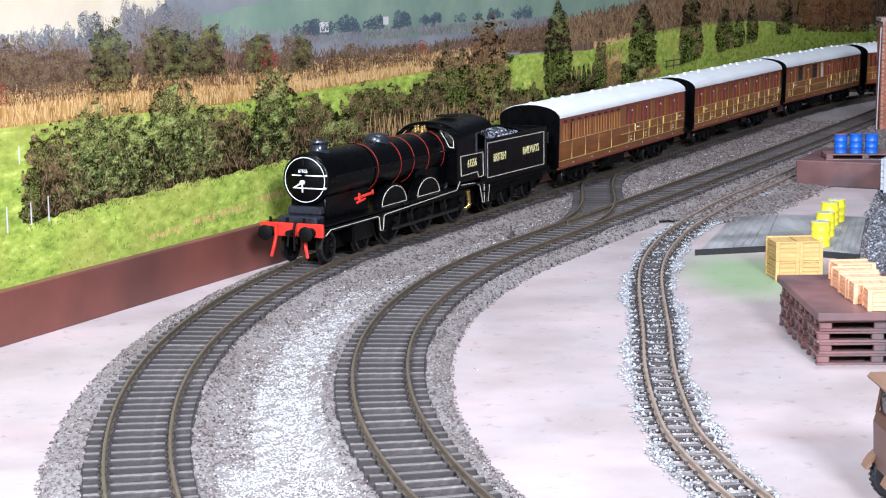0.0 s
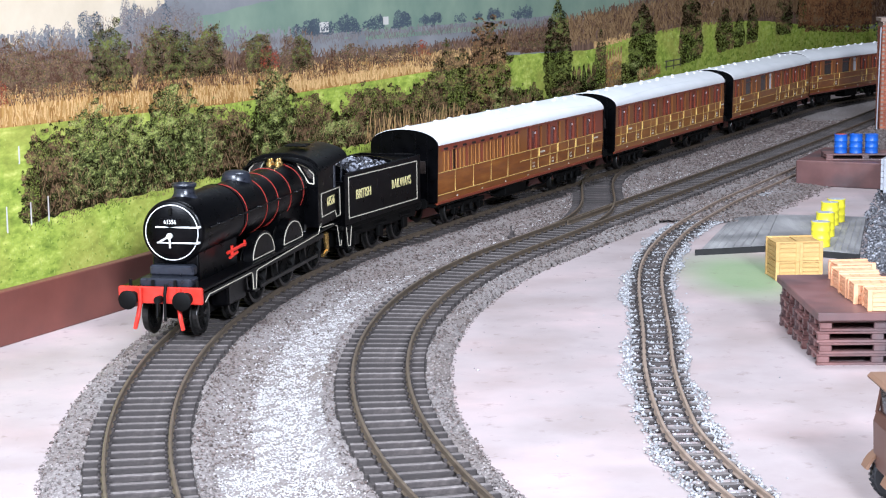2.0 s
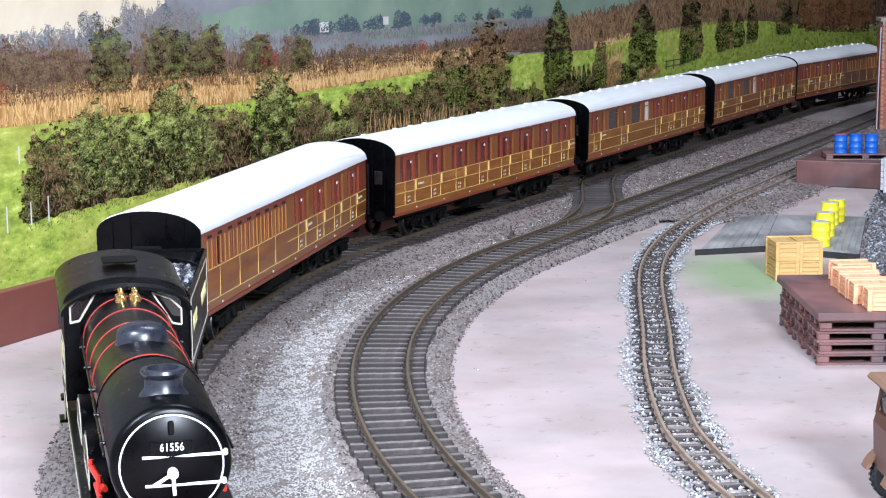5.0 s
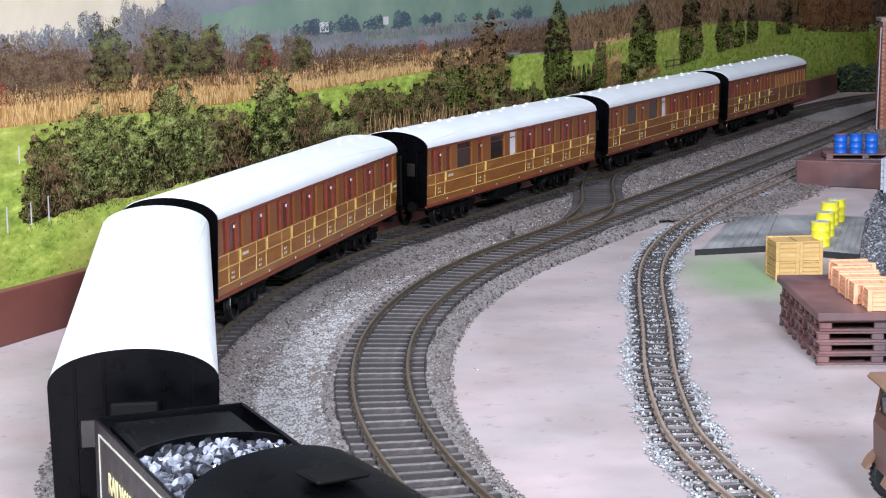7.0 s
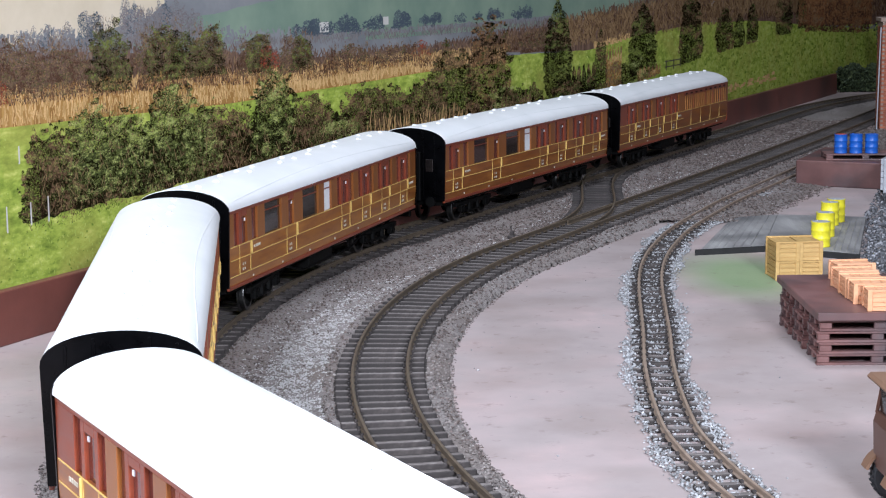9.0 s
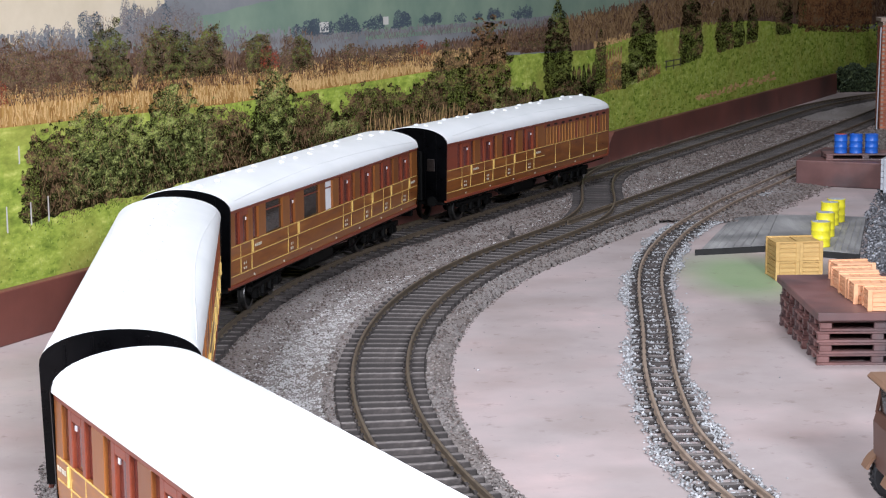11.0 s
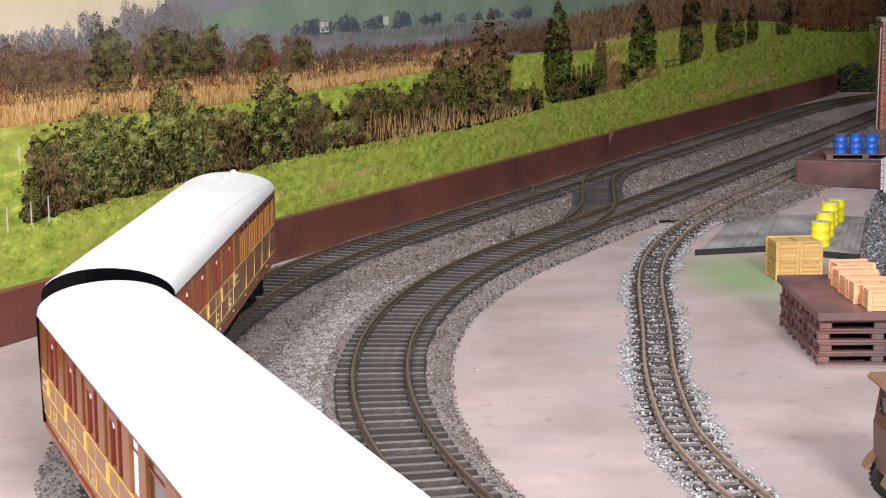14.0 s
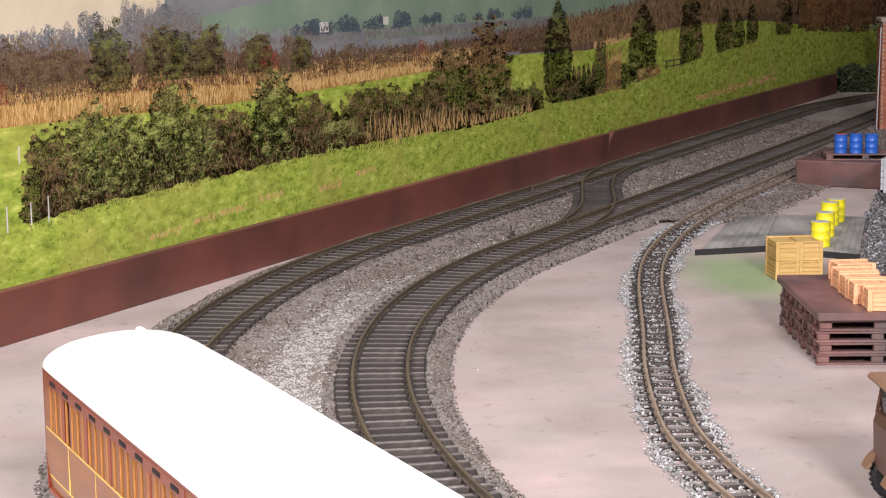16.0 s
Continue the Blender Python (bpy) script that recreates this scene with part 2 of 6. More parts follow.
def print_grain(u):
    """How wide and how high a speck of the print is at a place along the board, in millimetres: the far end is drawn larger."""
    depth = 640 + 0.909 * u
    x = (-0.1556 * 1000 + 0.4172 * u) / depth
    return depth / 3279 / max(0.16, 0.4172 - 0.909 * x), depth / 3279


class Print:
    """Flat specks of one colour family, laid just in front of the board."""
    def __init__(self):
        self.v, self.f, self.count = [], [], 0

    def quad(self, pts, y):
        k = len(self.v)
        y = 7.96 - (8 - y) * 0.09
        self.v += [(u * MM, y * MM, v * MM) for u, v in pts]
        self.f.append(tuple(range(k, k + len(pts))))

    def done(self, name, mat, label):
        ob = data_part(name, self.v, self.f, mat, BACKDROP)
        return tagged(ob, label, kind="stuff")


def band(pr, low, high, y, step=6.0, rough=0.8, rng=random.Random(1)):
    """A field between two outlines of (u, v) corners, its upper edge uneven."""
    us = np.arange(low[0][0], low[-1][0] + step, step)
    lo = np.interp(us, [p[0] for p in low], [p[1] for p in low])
    hi = np.interp(us, [p[0] for p in high], [p[1] for p in high])
    hi = hi + np.array([rng.uniform(-rough, rough) for _ in us])
    for i in range(len(us) - 1):
        pr.quad([(us[i], lo[i]), (us[i + 1], lo[i + 1]), (us[i + 1], hi[i + 1]), (us[i], hi[i])], y)


def specks(pr, low, high, count, w, h, y, rng, lean=0.3):
    """Blades and tufts over a field."""
    u0, u1 = low[0][0], low[-1][0]
    for _ in range(count):
        u = u0 + (u1 - u0) * rng.random() ** 1.25
        a, b = np.interp(u, [p[0] for p in low], [p[1] for p in low]), np.interp(u, [p[0] for p in high], [p[1] for p in high])
        v = a + (b - a) * rng.random()
        gu, gv = print_grain(u)
        ww, hh = w * gu * rng.uniform(0.6, 1.6), h * gv * rng.uniform(0.6, 1.6)
        t = lean * gu * h * rng.uniform(-1, 1)
        yy = y - rng.uniform(0, 0.25)
        pr.quad([(u - ww / 2, v), (u + ww / 2, v), (u + ww * 0.35 + t, v + hh), (u - ww * 0.35 + t, v + hh)], yy)


def crown(prs, u, base, top, half, y, rng, shape="bush", fill=1.0, leaf=3.6):
    """A printed bush or tree: leaf specks inside an uneven, feathered outline, in clumps of light and shade as photographed."""
    gu, gv = print_grain(u)
    n = int(fill * 2.6 * (2 * half) * (top - base) / (leaf * gu * leaf * 0.9 * gv))
    seed = rng.uniform(0, 90)
    k = 0
    for _ in range(n * 4):
        if k >= n:
            break
        a, b = rng.uniform(-1.15, 1.15), rng.random() * 1.08
        au, av = u + a * half, base + b * (top - base)
        pu, pv = au / gu, av / gv
        rim = noise.noise(Vector((pu / 13, pv / 11, seed))) + 0.5 * noise.noise(Vector((pu / 5, pv / 5, seed)))
        if shape == "cone":
            body = float(np.interp(b, (0, 0.15, 0.45, 0.8, 1.0, 1.1), (0.72, 0.85, 0.92, 0.66, 0.22, 0.0)))
            inside = abs(a) < body + 0.16 * rim
        elif shape == "stalk":
            inside = abs(a) < 1.0 and b < 0.55 + 0.45 * abs(math.sin(a * 9 + u * 0.7))
        else:
            inside = abs(a) ** 2.4 + (max(b - 0.25, 0) / 0.72) ** 2.2 < 0.80 + 0.62 * rim + 0.10 * rng.random()
        if not inside:
            continue
        k += 1
        lw, lh = leaf * gu * rng.uniform(0.3, 0.9), leaf * gv * rng.uniform(0.3, 1.0) * (2.2 if shape == "stalk" else 1)
        t = rng.uniform(0, math.tau) if shape != "stalk" else rng.uniform(-0.2, 0.2)
        c, s_ = math.cos(t), math.sin(t)
        clump = noise.noise(Vector((pu / 16, pv / 13, seed + 7))) + 0.7 * noise.noise(Vector((pu / 6, pv / 5, seed + 3)))
        pick = 0.33 + 1.0 * clump + 0.46 * (rng.random() - 0.5) + 0.30 * (b - 0.5)
        pr = prs[min(max(int(pick * len(prs)), 0), len(prs) - 1)]
        yy = y - rng.uniform(0.0, 0.4) - 0.12 * min(max(pick, 0), 1)
        corners = [(-0.5, 0), (0, -0.5), (0.5, 0), (0, 0.55)] if shape != "stalk" else [(-0.3, -0.5), (0.3, -0.5), (0.15, 0.5), (-0.15, 0.5)]
        pr.quad([(au + lw * (p * c - q * s_), av + lh * (p * s_ + q * c)) for p, q in corners], yy)


PR = {k: Print() for k in ("grass", "grass_light", "straw", "straw_dark", "hedge", "dark", "olive", "lime", "sage", "brown", "mist", "twig", "haze", "hill", "pale", "blue", "russet", "berry", "lilac", "grass_dark", "house", "post")}
rng = random.Random(3)
FRONT_TOP = [(-60, 38), (11, 39), (81, 42), (270, 44), (358, 43), (440, 41), (526, 43), (648, 43), (743, 49), (881, 58), (1031, 62), (1234, 64), (1491, 51), (1800, 48)]
FRONT_LOW = [(-60, 12), (1800, 12)]
STRAW_LOW, STRAW_TOP = [(-60, 77), (57, 75), (167, 73), (294, 74), (366, 75), (480, 74)], [(-60, 89), (47, 87), (123, 87), (227, 83), (333, 84), (366, 82), (480, 80)]
WOOD_TOP = [(-60, 107), (67, 106), (104, 104), (159, 101), (192, 97), (271, 92), (374, 90), (526, 96), (700, 104), (900, 112), (1300, 120), (1800, 122)]
HILL_LOW, HILL_TOP = [(80, 96), (800, 92)], [(80, 104), (138, 110), (218, 117), (330, 122), (526, 122), (800, 118)]
# far to near
band(PR["hill"], HILL_LOW, HILL_TOP, 7.9, 10, 0.4)
band(PR["pale"], [(-60, 104), (63, 105), (112, 112), (122, 117)], [(-60, 124), (17, 124), (63, 124), (122, 122)], 7.85, 3, 0.3)
band(PR["haze"], [(-60, 96), (110, 98), (300, 93)], [(-60, 104), (60, 105), (110, 106), (140, 102), (300, 97)], 7.8, 1.5, 1.6)
for _ in range(58):
    u = rng.choice((rng.uniform(8, 70), rng.uniform(92, 135), rng.uniform(92, 150)))
    low_ = 101 + rng.uniform(-2, 3)
    crown([PR["lilac"], PR["haze"], PR["lilac"]], u, low_, low_ + rng.uniform(5, 9) + (6 if u > 90 else 0), rng.uniform(2.5, 6), 7.72, rng, "cone", rng.uniform(0.35, 1.1), 2.8)
for u, top_ in ((44, 112), (68, 117.5), (75, 116), (100, 119), (124, 118)):
    crown([PR["blue"], PR["haze"], PR["lilac"]], u, 102, top_, 5, 7.65, rng, "bush", 1.2, 2.8)
    crown([PR["lilac"], PR["twig"]], u + 6, 101, top_ - 2, 6, 7.62, rng, "stalk", 0.25, 2.2)
specks(PR["haze"], [(-60, 100), (300, 93)], [(-60, 108), (110, 107), (300, 97)], 900, 4, 9, 7.75, rng, 0.5)
specks(PR["hill"], [(90, 97), (800, 94)], [(90, 103), (218, 115), (800, 117)], 900, 9, 2.5, 7.78, rng, 0.6)
specks(PR["haze"], [(130, 97), (560, 96)], [(130, 99), (560, 98)], 260, 14, 3, 7.74, rng, 0.6)
for _ in range(46):
    u = rng.uniform(225, 520)
    crown([PR["blue"]], u, 99 + rng.uniform(-1, 2), 103 + rng.uniform(0, 3.5), rng.uniform(3, 7), 7.7, rng, "cone", 1.2, 3)
for u in (243, 249, 279, 287, 315, 338, 346):
    crown([PR["blue"]], u, 99.5, 108.5 + rng.uniform(-2, 1.5), 7, 7.6, rng, "bush", 1.5, 3)
PR["house"].quad([(254, 100.2), (263, 100.2), (263, 105), (254, 105)], 7.3)
PR["house"].quad([(321, 101.5), (327, 101.5), (327, 105.5), (321, 105.5)], 7.3)
PR["house"].quad([(892, 94), (908, 94), (908, 103), (892, 103)], 7.3)
for u in (255.5, 258, 260.5):
    PR["blue"].quad([(u, 101), (u + 1.0, 101), (u + 1.0, 102.6), (u, 102.6)], 7.2)
band(PR["mist"], [(-60, 84), (480, 80), (620, 74), (900, 84), (1200, 70), (1500, 60), (1800, 58)], [(u, v - 4) for u, v in WOOD_TOP], 7.55, 1.5, 1.2, rng)
band(PR["grass"], [(-60, 36), (1800, 36)], [(-60, 78), (366, 76), (486, 78), (620, 75), (700, 80), (880, 84), (1039, 80), (1233, 69), (1500, 56), (1800, 52)], 7.5, 8, 0.4)
band(PR["straw_dark"], STRAW_LOW, [(u, v + 2) for u, v in STRAW_TOP], 7.4, 2, 1.6, rng)
specks(PR["straw"], STRAW_LOW, STRAW_TOP, 3600, 1.3, 11, 7.3, rng, 0.25)
specks(PR["straw"], [(630, 75), (700, 78)], [(630, 78), (700, 82)], 120, 2, 5, 7.3, rng)
specks(PR["mist"], [(-60, 84), (480, 80), (900, 84), (1800, 60)], [(u, v - 3) for u, v in WOOD_TOP], 9000, 1.5, 9, 7.45, rng, 0.7)
specks(PR["twig"], [(-60, 85), (480, 80), (900, 88), (1800, 62)], [(u, v - 7) for u, v in WOOD_TOP], 3600, 0.8, 9, 7.4, rng, 0.7)
specks(PR["brown"], [(-60, 84), (480, 80), (900, 86), (1800, 60)], [(u, v - 9) for u, v in WOOD_TOP], 5200, 1.6, 6, 7.42, rng, 0.7)
specks(PR["twig"], [(560, 78), (1320, 84)], [(560, 94), (760, 101), (1320, 117)], 4200, 1.1, 8, 7.3, rng, 0.6)
specks(PR["lilac"], [(-60, 97), (560, 92)], [(-60, 105), (192, 99), (560, 95)], 1500, 0.8, 8, 7.3, rng, 0.7)
specks(PR["russet"], [(1180, 70), (1500, 60)], [(1180, 104), (1500, 104)], 1800, 1.8, 5, 6.5, rng, 0.6)
back_trees = ((24, 87, 107, 16), (51, 85, 104, 21), (117, 86, 108, 17), (154, 85, 107, 15), (194, 84, 102, 16), (232, 83, 101, 17), (283, 82, 93, 25), (333, 82, 91, 25), (536, 78, 92, 36))
for u, b, t, h in back_trees:
    crown([PR["brown"], PR["mist"], PR["sage"], PR["twig"], PR["mist"]], u, b, t, h, 7.2, rng, "bush", 1.5, 2.2)
    crown([PR["mist"], PR["twig"]], u, b + 0.5 * (t - b), t + 2, h * 0.9, 7.1, rng, "stalk", 0.15, 2.4)
for u, b, t, h in ((83, 84, 112, 15), (122, 86, 110, 15), (138, 86, 106, 13), (158, 86, 108, 11), (197, 85, 103, 12), (236, 84, 100, 10)):
    crown([PR["dark"], PR["hedge"], PR["brown"], PR["hedge"], PR["sage"], PR["olive"]], u, b, t, h, 7.0, rng, "bush", 1.6, 2.3)
crown([PR["berry"], PR["brown"], PR["berry"]], 205, 86, 96, 10, 7.0, rng, "bush", 0.8, 3)
crown([PR["berry"], PR["russet"]], 12, 84, 95, 8, 7.0, rng, "bush", 0.6, 3)
crown([PR["berry"], PR["russet"], PR["brown"]], 365, 84, 92, 13, 7.0, rng, "bush", 0.8, 3)
for u in range(-40, 470, 13):
    v = float(np.interp(u, [p[0] for p in STRAW_TOP], [p[1] for p in STRAW_TOP]))
    crown([PR["brown"], PR["russet"], PR["twig"], PR["straw_dark"]], u + rng.uniform(-5, 5), v - 4, v + rng.uniform(0, 5), rng.uniform(7, 13), 7.02, rng, "stalk", rng.uniform(0.15, 0.6), 2.6)
band(PR["dark"], [(36, 37), (81, 40), (270, 43), (358, 42), (440, 40), (526, 42)], [(36, 58), (60, 62), (125, 64), (209, 62), (300, 58), (372, 58), (440, 52), (526, 50)], 6.95, 3, 3.5, rng)
hedge = ((44, 38, 74, 16, 0), (69, 40, 80, 16, 1), (92, 41, 77, 15, 1), (125, 41, 86, 18, 1), (149, 42, 75, 13, 1), (170, 42, 73, 17, 0), (209, 42, 86, 18, 1), (244, 44, 71, 20, 0), (269, 43, 59, 27, 2), (299, 42, 73, 24, 0), (331, 41, 69, 25, 0), (372, 43, 71, 24, 0))
for u, b, t, h, k in hedge:
    fam = ([PR["dark"], PR["dark"], PR["hedge"], PR["brown"], PR["brown"], PR["twig"]], [PR["dark"], PR["dark"], PR["hedge"], PR["hedge"], PR["olive"], PR["lime"]], [PR["dark"], PR["hedge"], PR["olive"], PR["lime"]])[k]
    crown(fam, u, b, t + 1, h * 1.3, 6.8, rng, "bush", 2.1, 2.6)
    crown([PR["hedge"], PR["olive"], PR["lime"], PR["lime"]] if k else [PR["brown"], PR["twig"], PR["olive"]], u, b + 4, t, h * 0.95, 6.25, rng, "bush", 0.22, 1.9)
    crown([PR["twig"], PR["olive"], PR["brown"]], u, b + 0.55 * (t - b), t + 2, h * 0.8, 6.3, rng, "stalk", 0.12, 2.6)
for u, b, t, h, k in hedge:
    crown([PR["dark"], PR["brown"], PR["twig"]], u, b - 1, b + 9, h * 1.1, 6.2, rng, "stalk", 0.22, 2.4)
specks(PR["twig"], [(36, 40), (526, 43)], [(36, 60), (526, 50)], 520, 0.9, 13, 6.1, rng, 0.7)
specks(PR["straw"], [(300, 42), (430, 42)], [(300, 52), (430, 46)], 110, 0.9, 22, 6.0, rng, 0.2)
trees = ((402, 44, 91, 33, "bush", 0), (456, 42, 103, 35, "bush", 3), (473, 42, 62, 32, "bush", 1), (508, 43, 60, 34, "bush", 0), (564, 46, 105, 27, "cone", 2), (606, 45, 66, 26, "stalk", 0), (642, 45, 84, 14, "cone", 0), (668, 46, 75, 16, "stalk", 4),
         (706, 45, 66, 34, "bush", 1), (730, 53, 99, 34, "cone", 2), (743, 46, 58, 26, "stalk", 4), (845, 50, 108, 33, "cone", 0), (936, 57, 92, 29, "cone", 0))
more_trees = ((978, 57, 86, 19, "cone", 2), (1018, 60, 95, 21, "cone", 0), (1126, 65, 102, 34, "cone", 0), (1189, 68, 100, 22, "cone", 0), (580, 45, 60, 30, "bush", 0), (1240, 62, 96, 40, "bush", 5), (1330, 58, 100, 60, "bush", 5), (1440, 54, 100, 60, "bush", 5))
for u, b, t, h, shape, k in trees + more_trees:
    fam = ([PR["dark"], PR["hedge"], PR["brown"], PR["twig"]], [PR["dark"], PR["hedge"], PR["olive"], PR["lime"]], [PR["dark"], PR["dark"], PR["hedge"], PR["olive"]], [PR["dark"], PR["brown"], PR["twig"], PR["russet"], PR["sage"]], [PR["twig"], PR["straw_dark"], PR["straw"]], [PR["brown"], PR["russet"], PR["twig"]])[k]
    crown(fam, u, b, t, h, 6.6, rng, shape, 1.9, 2.5)
for u in (782, 800, 816):
    PR["post"].quad([(u, 52), (u + 2, 52), (u + 2, 60), (u, 60)], 6.4)
for v in (54.5, 58.5):
    PR["post"].quad([(780, v), (818, v), (818, v + 0.8), (780, v + 0.8)], 6.35)
# the meadow in front
band(PR["grass"], FRONT_LOW, FRONT_TOP, 6.0, 4, 0.9, rng)
specks(PR["grass_light"], [(-60, 18), (1800, 18)], [(u, v - 2.5) for u, v in FRONT_TOP], 4200, 1.6, 4.0, 5.9, rng, 0.6)
specks(PR["grass_light"], [(-60, 42), (1800, 50)], [(-60, 76), (366, 74), (620, 74), (880, 82), (1233, 68), (1800, 51)], 1500, 2.2, 3.0, 7.48, rng, 0.6)
specks(PR["grass"], [(-60, 19), (1800, 19)], [(u, v - 1.0) for u, v in FRONT_TOP], 4200, 1.6, 4.0, 5.7, rng, 0.6)
specks(PR["grass_dark"], [(-60, 19), (1800, 19)], [(u, v - 2.0) for u, v in FRONT_TOP], 900, 2.4, 2.6, 5.65, rng, 0.6)
for u_, v_ in ((118, 24), (150, 26), (172, 27), (205, 29), (262, 27), (300, 30)):
    specks(PR["straw"], [(u_ - 11, v_ - 2), (u_ + 11, v_ - 2)], [(u_ - 11, v_), (u_ + 11, v_ + 1)], 60, 1.2, 5.0, 5.5, rng, 0.5)
specks(PR["straw"], [(330, 41), (520, 41)], [(330, 44), (520, 43)], 130, 1.0, 12, 5.5, rng, 0.3)
specks(PR["straw"], [(860, 24), (1100, 26)], [(860, 27), (1100, 32)], 90, 4.0, 4.0, 5.5, rng, 0.4)
for u, v0, v1 in ((15.5, 38, 47.5), (29.5, 39, 47.5), (40, 39, 48.5), (24, 62, 68.5)):
    PR["house"].quad([(u, v0), (u + 0.9, v0), (u + 0.8, v1), (u + 0.1, v1)], 5.3)
for key, label in (("haze", "printed blue haze of far hills"), ("hill", "printed blue-green hillside"), ("pale", "printed pale ploughed field"), ("blue", "printed distant conifers"), ("brown", "printed bare brown woodland"), ("mist", "printed far woodland in thin mist"), ("twig", "printed bare twigs"), ("straw_dark", "printed reed bed"), ("straw", "printed straw-coloured reeds"),
                   ("dark", "printed hedge shade"), ("hedge", "printed hedge leaves"), ("olive", "printed olive leaves"), ("lime", "printed sunlit leaves"), ("sage", "printed grey-green leaves of the far trees"), ("russet", "printed russet leaves"), ("berry", "printed red-berried bushes"), ("lilac", "printed far trees in lilac haze"), ("grass_dark", "printed darker tufts of grass"), ("grass", "printed meadow grass"), ("grass_light", "printed sunlit grass"), ("house", "printed white cottages and posts"), ("post", "printed field fence")):
    PR[key].done("printed_" + {"house": "cottage", "post": "fence", "blue": "conifers", "pale": "field"}.get(key, key), M["print_" + key], label)


# ---- track ----
def swept_rail(name, line, s0, s1, side, top, parent, height=2.2, step=6.0, mat=None):
    """A rail with foot, web and head along a line."""
    prof = [(-0.75, -height), (0.75, -height), (0.75, -height + 0.35), (0.25, -height + 0.6), (0.25, -0.75), (0.45, -0.6), (0.42, -0.08), (0.3, 0), (-0.3, 0), (-0.42, -0.08), (-0.45, -0.6), (-0.25, -0.75), (-0.25, -height + 0.6), (-0.75, -height + 0.35)]
    verts, faces, k = [], [], len(prof)
    count = int((s1 - s0) / step) + 1
    for i in range(count + 1):
        s = s0 + (s1 - s0) * i / count
        for a, z in prof:
            x, y = line.off(s, side + a)
            verts.append((x * MM, y * MM, top + z * MM))
    for i in range(count):
        for j in range(k):
            faces.append((i * k + j, i * k + (j + 1) % k, (i + 1) * k + (j + 1) % k, (i + 1) * k + j))
    faces.append(tuple(range(k))[::-1]); faces.append(tuple(range(count * k, count * k + k)))
    return data_part(name, verts, faces, mat or M["rail"], parent, True)


def underlay(line, s0, s1, top, parent):
    """A dark layer added for the shade in the sleeper gaps, a low bank with sloping edges."""
    verts, faces = [], []
    count = int((s1 - s0) / 12)
    for i in range(count + 1):
        s = s0 + (s1 - s0) * i / count
        for a, z in ((-14.6, -3.9), (-13.4, -3.55), (13.4, -3.55), (14.6, -3.9)):
            x, y = line.off(s, a)
            verts.append((x * MM, y * MM, top + z * MM))
        if i:
            k = 4 * i
            faces += [(k + j, k + j + 1, k + j - 3, k + j - 4) for j in range(3)]
    data_part("underlay", verts, faces, M["underlay"], parent)


def track(line, s0, s1, gauge, top, label, sleeper_len, sleeper_wid, pitch, rail_h, dusty_to=-9999, mat=None):
    ob = tagged(new("railway_track"), label, "track", kind="structure")
    for side in (-gauge / 2, gauge / 2):
        swept_rail("rail", line, s0, s1, side, top, ob, rail_h, mat=mat)
    # dark strip added to shade the gaps of the main lines
    if gauge > 12:
        underlay(line, s0, s1, top, ob)
    bm = bmesh.new()
    box(bm, -sleeper_len / 2, sleeper_len / 2, -sleeper_wid / 2, sleeper_wid / 2, -1.6, 0, 0.25)
    for g in (-gauge / 2, gauge / 2):
        for e in (-1.0, 1.0):
            box(bm, g + e - 0.45, g + e + 0.45, -0.8, 0.8, -0.05, 0.75)
    first = mesh_ob("sleeper", bm, M["sleeper"])
    dusty = first.data.copy()
    dusty.materials.append(M["sleeper_dusty"])
    # tops carry the dust; sides stay dark for the shade line beside each sleeper
    for poly in dusty.polygons:
        if poly.normal.z > 0.8 and poly.center.z < 0.0001:
            poly.material_index = 1
    started = False
    s = s0
    while s < s1:
        p, d = line.at(s)
        m = Matrix.Translation((p[0] * MM, p[1] * MM, top - rail_h * MM)) @ Matrix.Rotation(math.atan2(d[1], d[0]) - math.pi / 2 + random.uniform(-0.012, 0.012), 4, "Z")
        o = new("sleeper", dusty if s < dusty_to + random.uniform(-40, 40) else first.data) if started else first
        started = True
        o.parent, o.matrix_basis = ob, m
        s += pitch
    return ob



class Spline(Line):
    """A line through a few corners, rounded."""
    def __init__(self, corners, step=4.0):
        c = [np.array(p, float) for p in corners]
        pts = []
        for i in range(1, len(c) - 2):
            for t in np.linspace(0, 1, 24, endpoint=False):
                a, b, d, e = c[i - 1], c[i], c[i + 1], c[i + 2]
                pts.append(0.5 * (2 * b + (d - a) * t + (2 * a - 5 * b + 4 * d - e) * t * t + (3 * b - a - 3 * d + e) * t ** 3))
        pts = np.array(pts)
        run = np.r_[0, np.cumsum(np.linalg.norm(np.diff(pts, axis=0), axis=1))]
        s = np.arange(0, run[-1], step)
        self.p = np.stack([np.interp(s, run, pts[:, 0]), np.interp(s, run, pts[:, 1])], 1)
        self.step, self.back, self.length = step, 0, float(s[-1])


LINE_C = Spline([(130, 300), (96, 362), (76, 432), (67.5, 490), (66.8, 530), (70, 589), (75.5, 645), (83.5, 735), (90.5, 790), (101, 841), (119, 904), (155, 998), (186, 1066), (222, 1146), (300, 1320), (330, 1390)])


class Crossover(Line):
    """The curved link from the inner line to the outer one."""
    def __init__(self, step=4.0):
        pts = []
        for t in np.linspace(0, 1, 90):
            w = t ** 3 * (10 - 15 * t + 6 * t * t)
            pts.append(LINE_B.at(285 + 355 * t)[0] * (1 - w) + LINE_A.at(300 + 355 * t)[0] * w)
        self.p = np.array(pts)
        self.step, self.back = float(np.linalg.norm(np.diff(self.p, axis=0), axis=1).mean()), 0
        self.length = self.step * (len(pts) - 2)


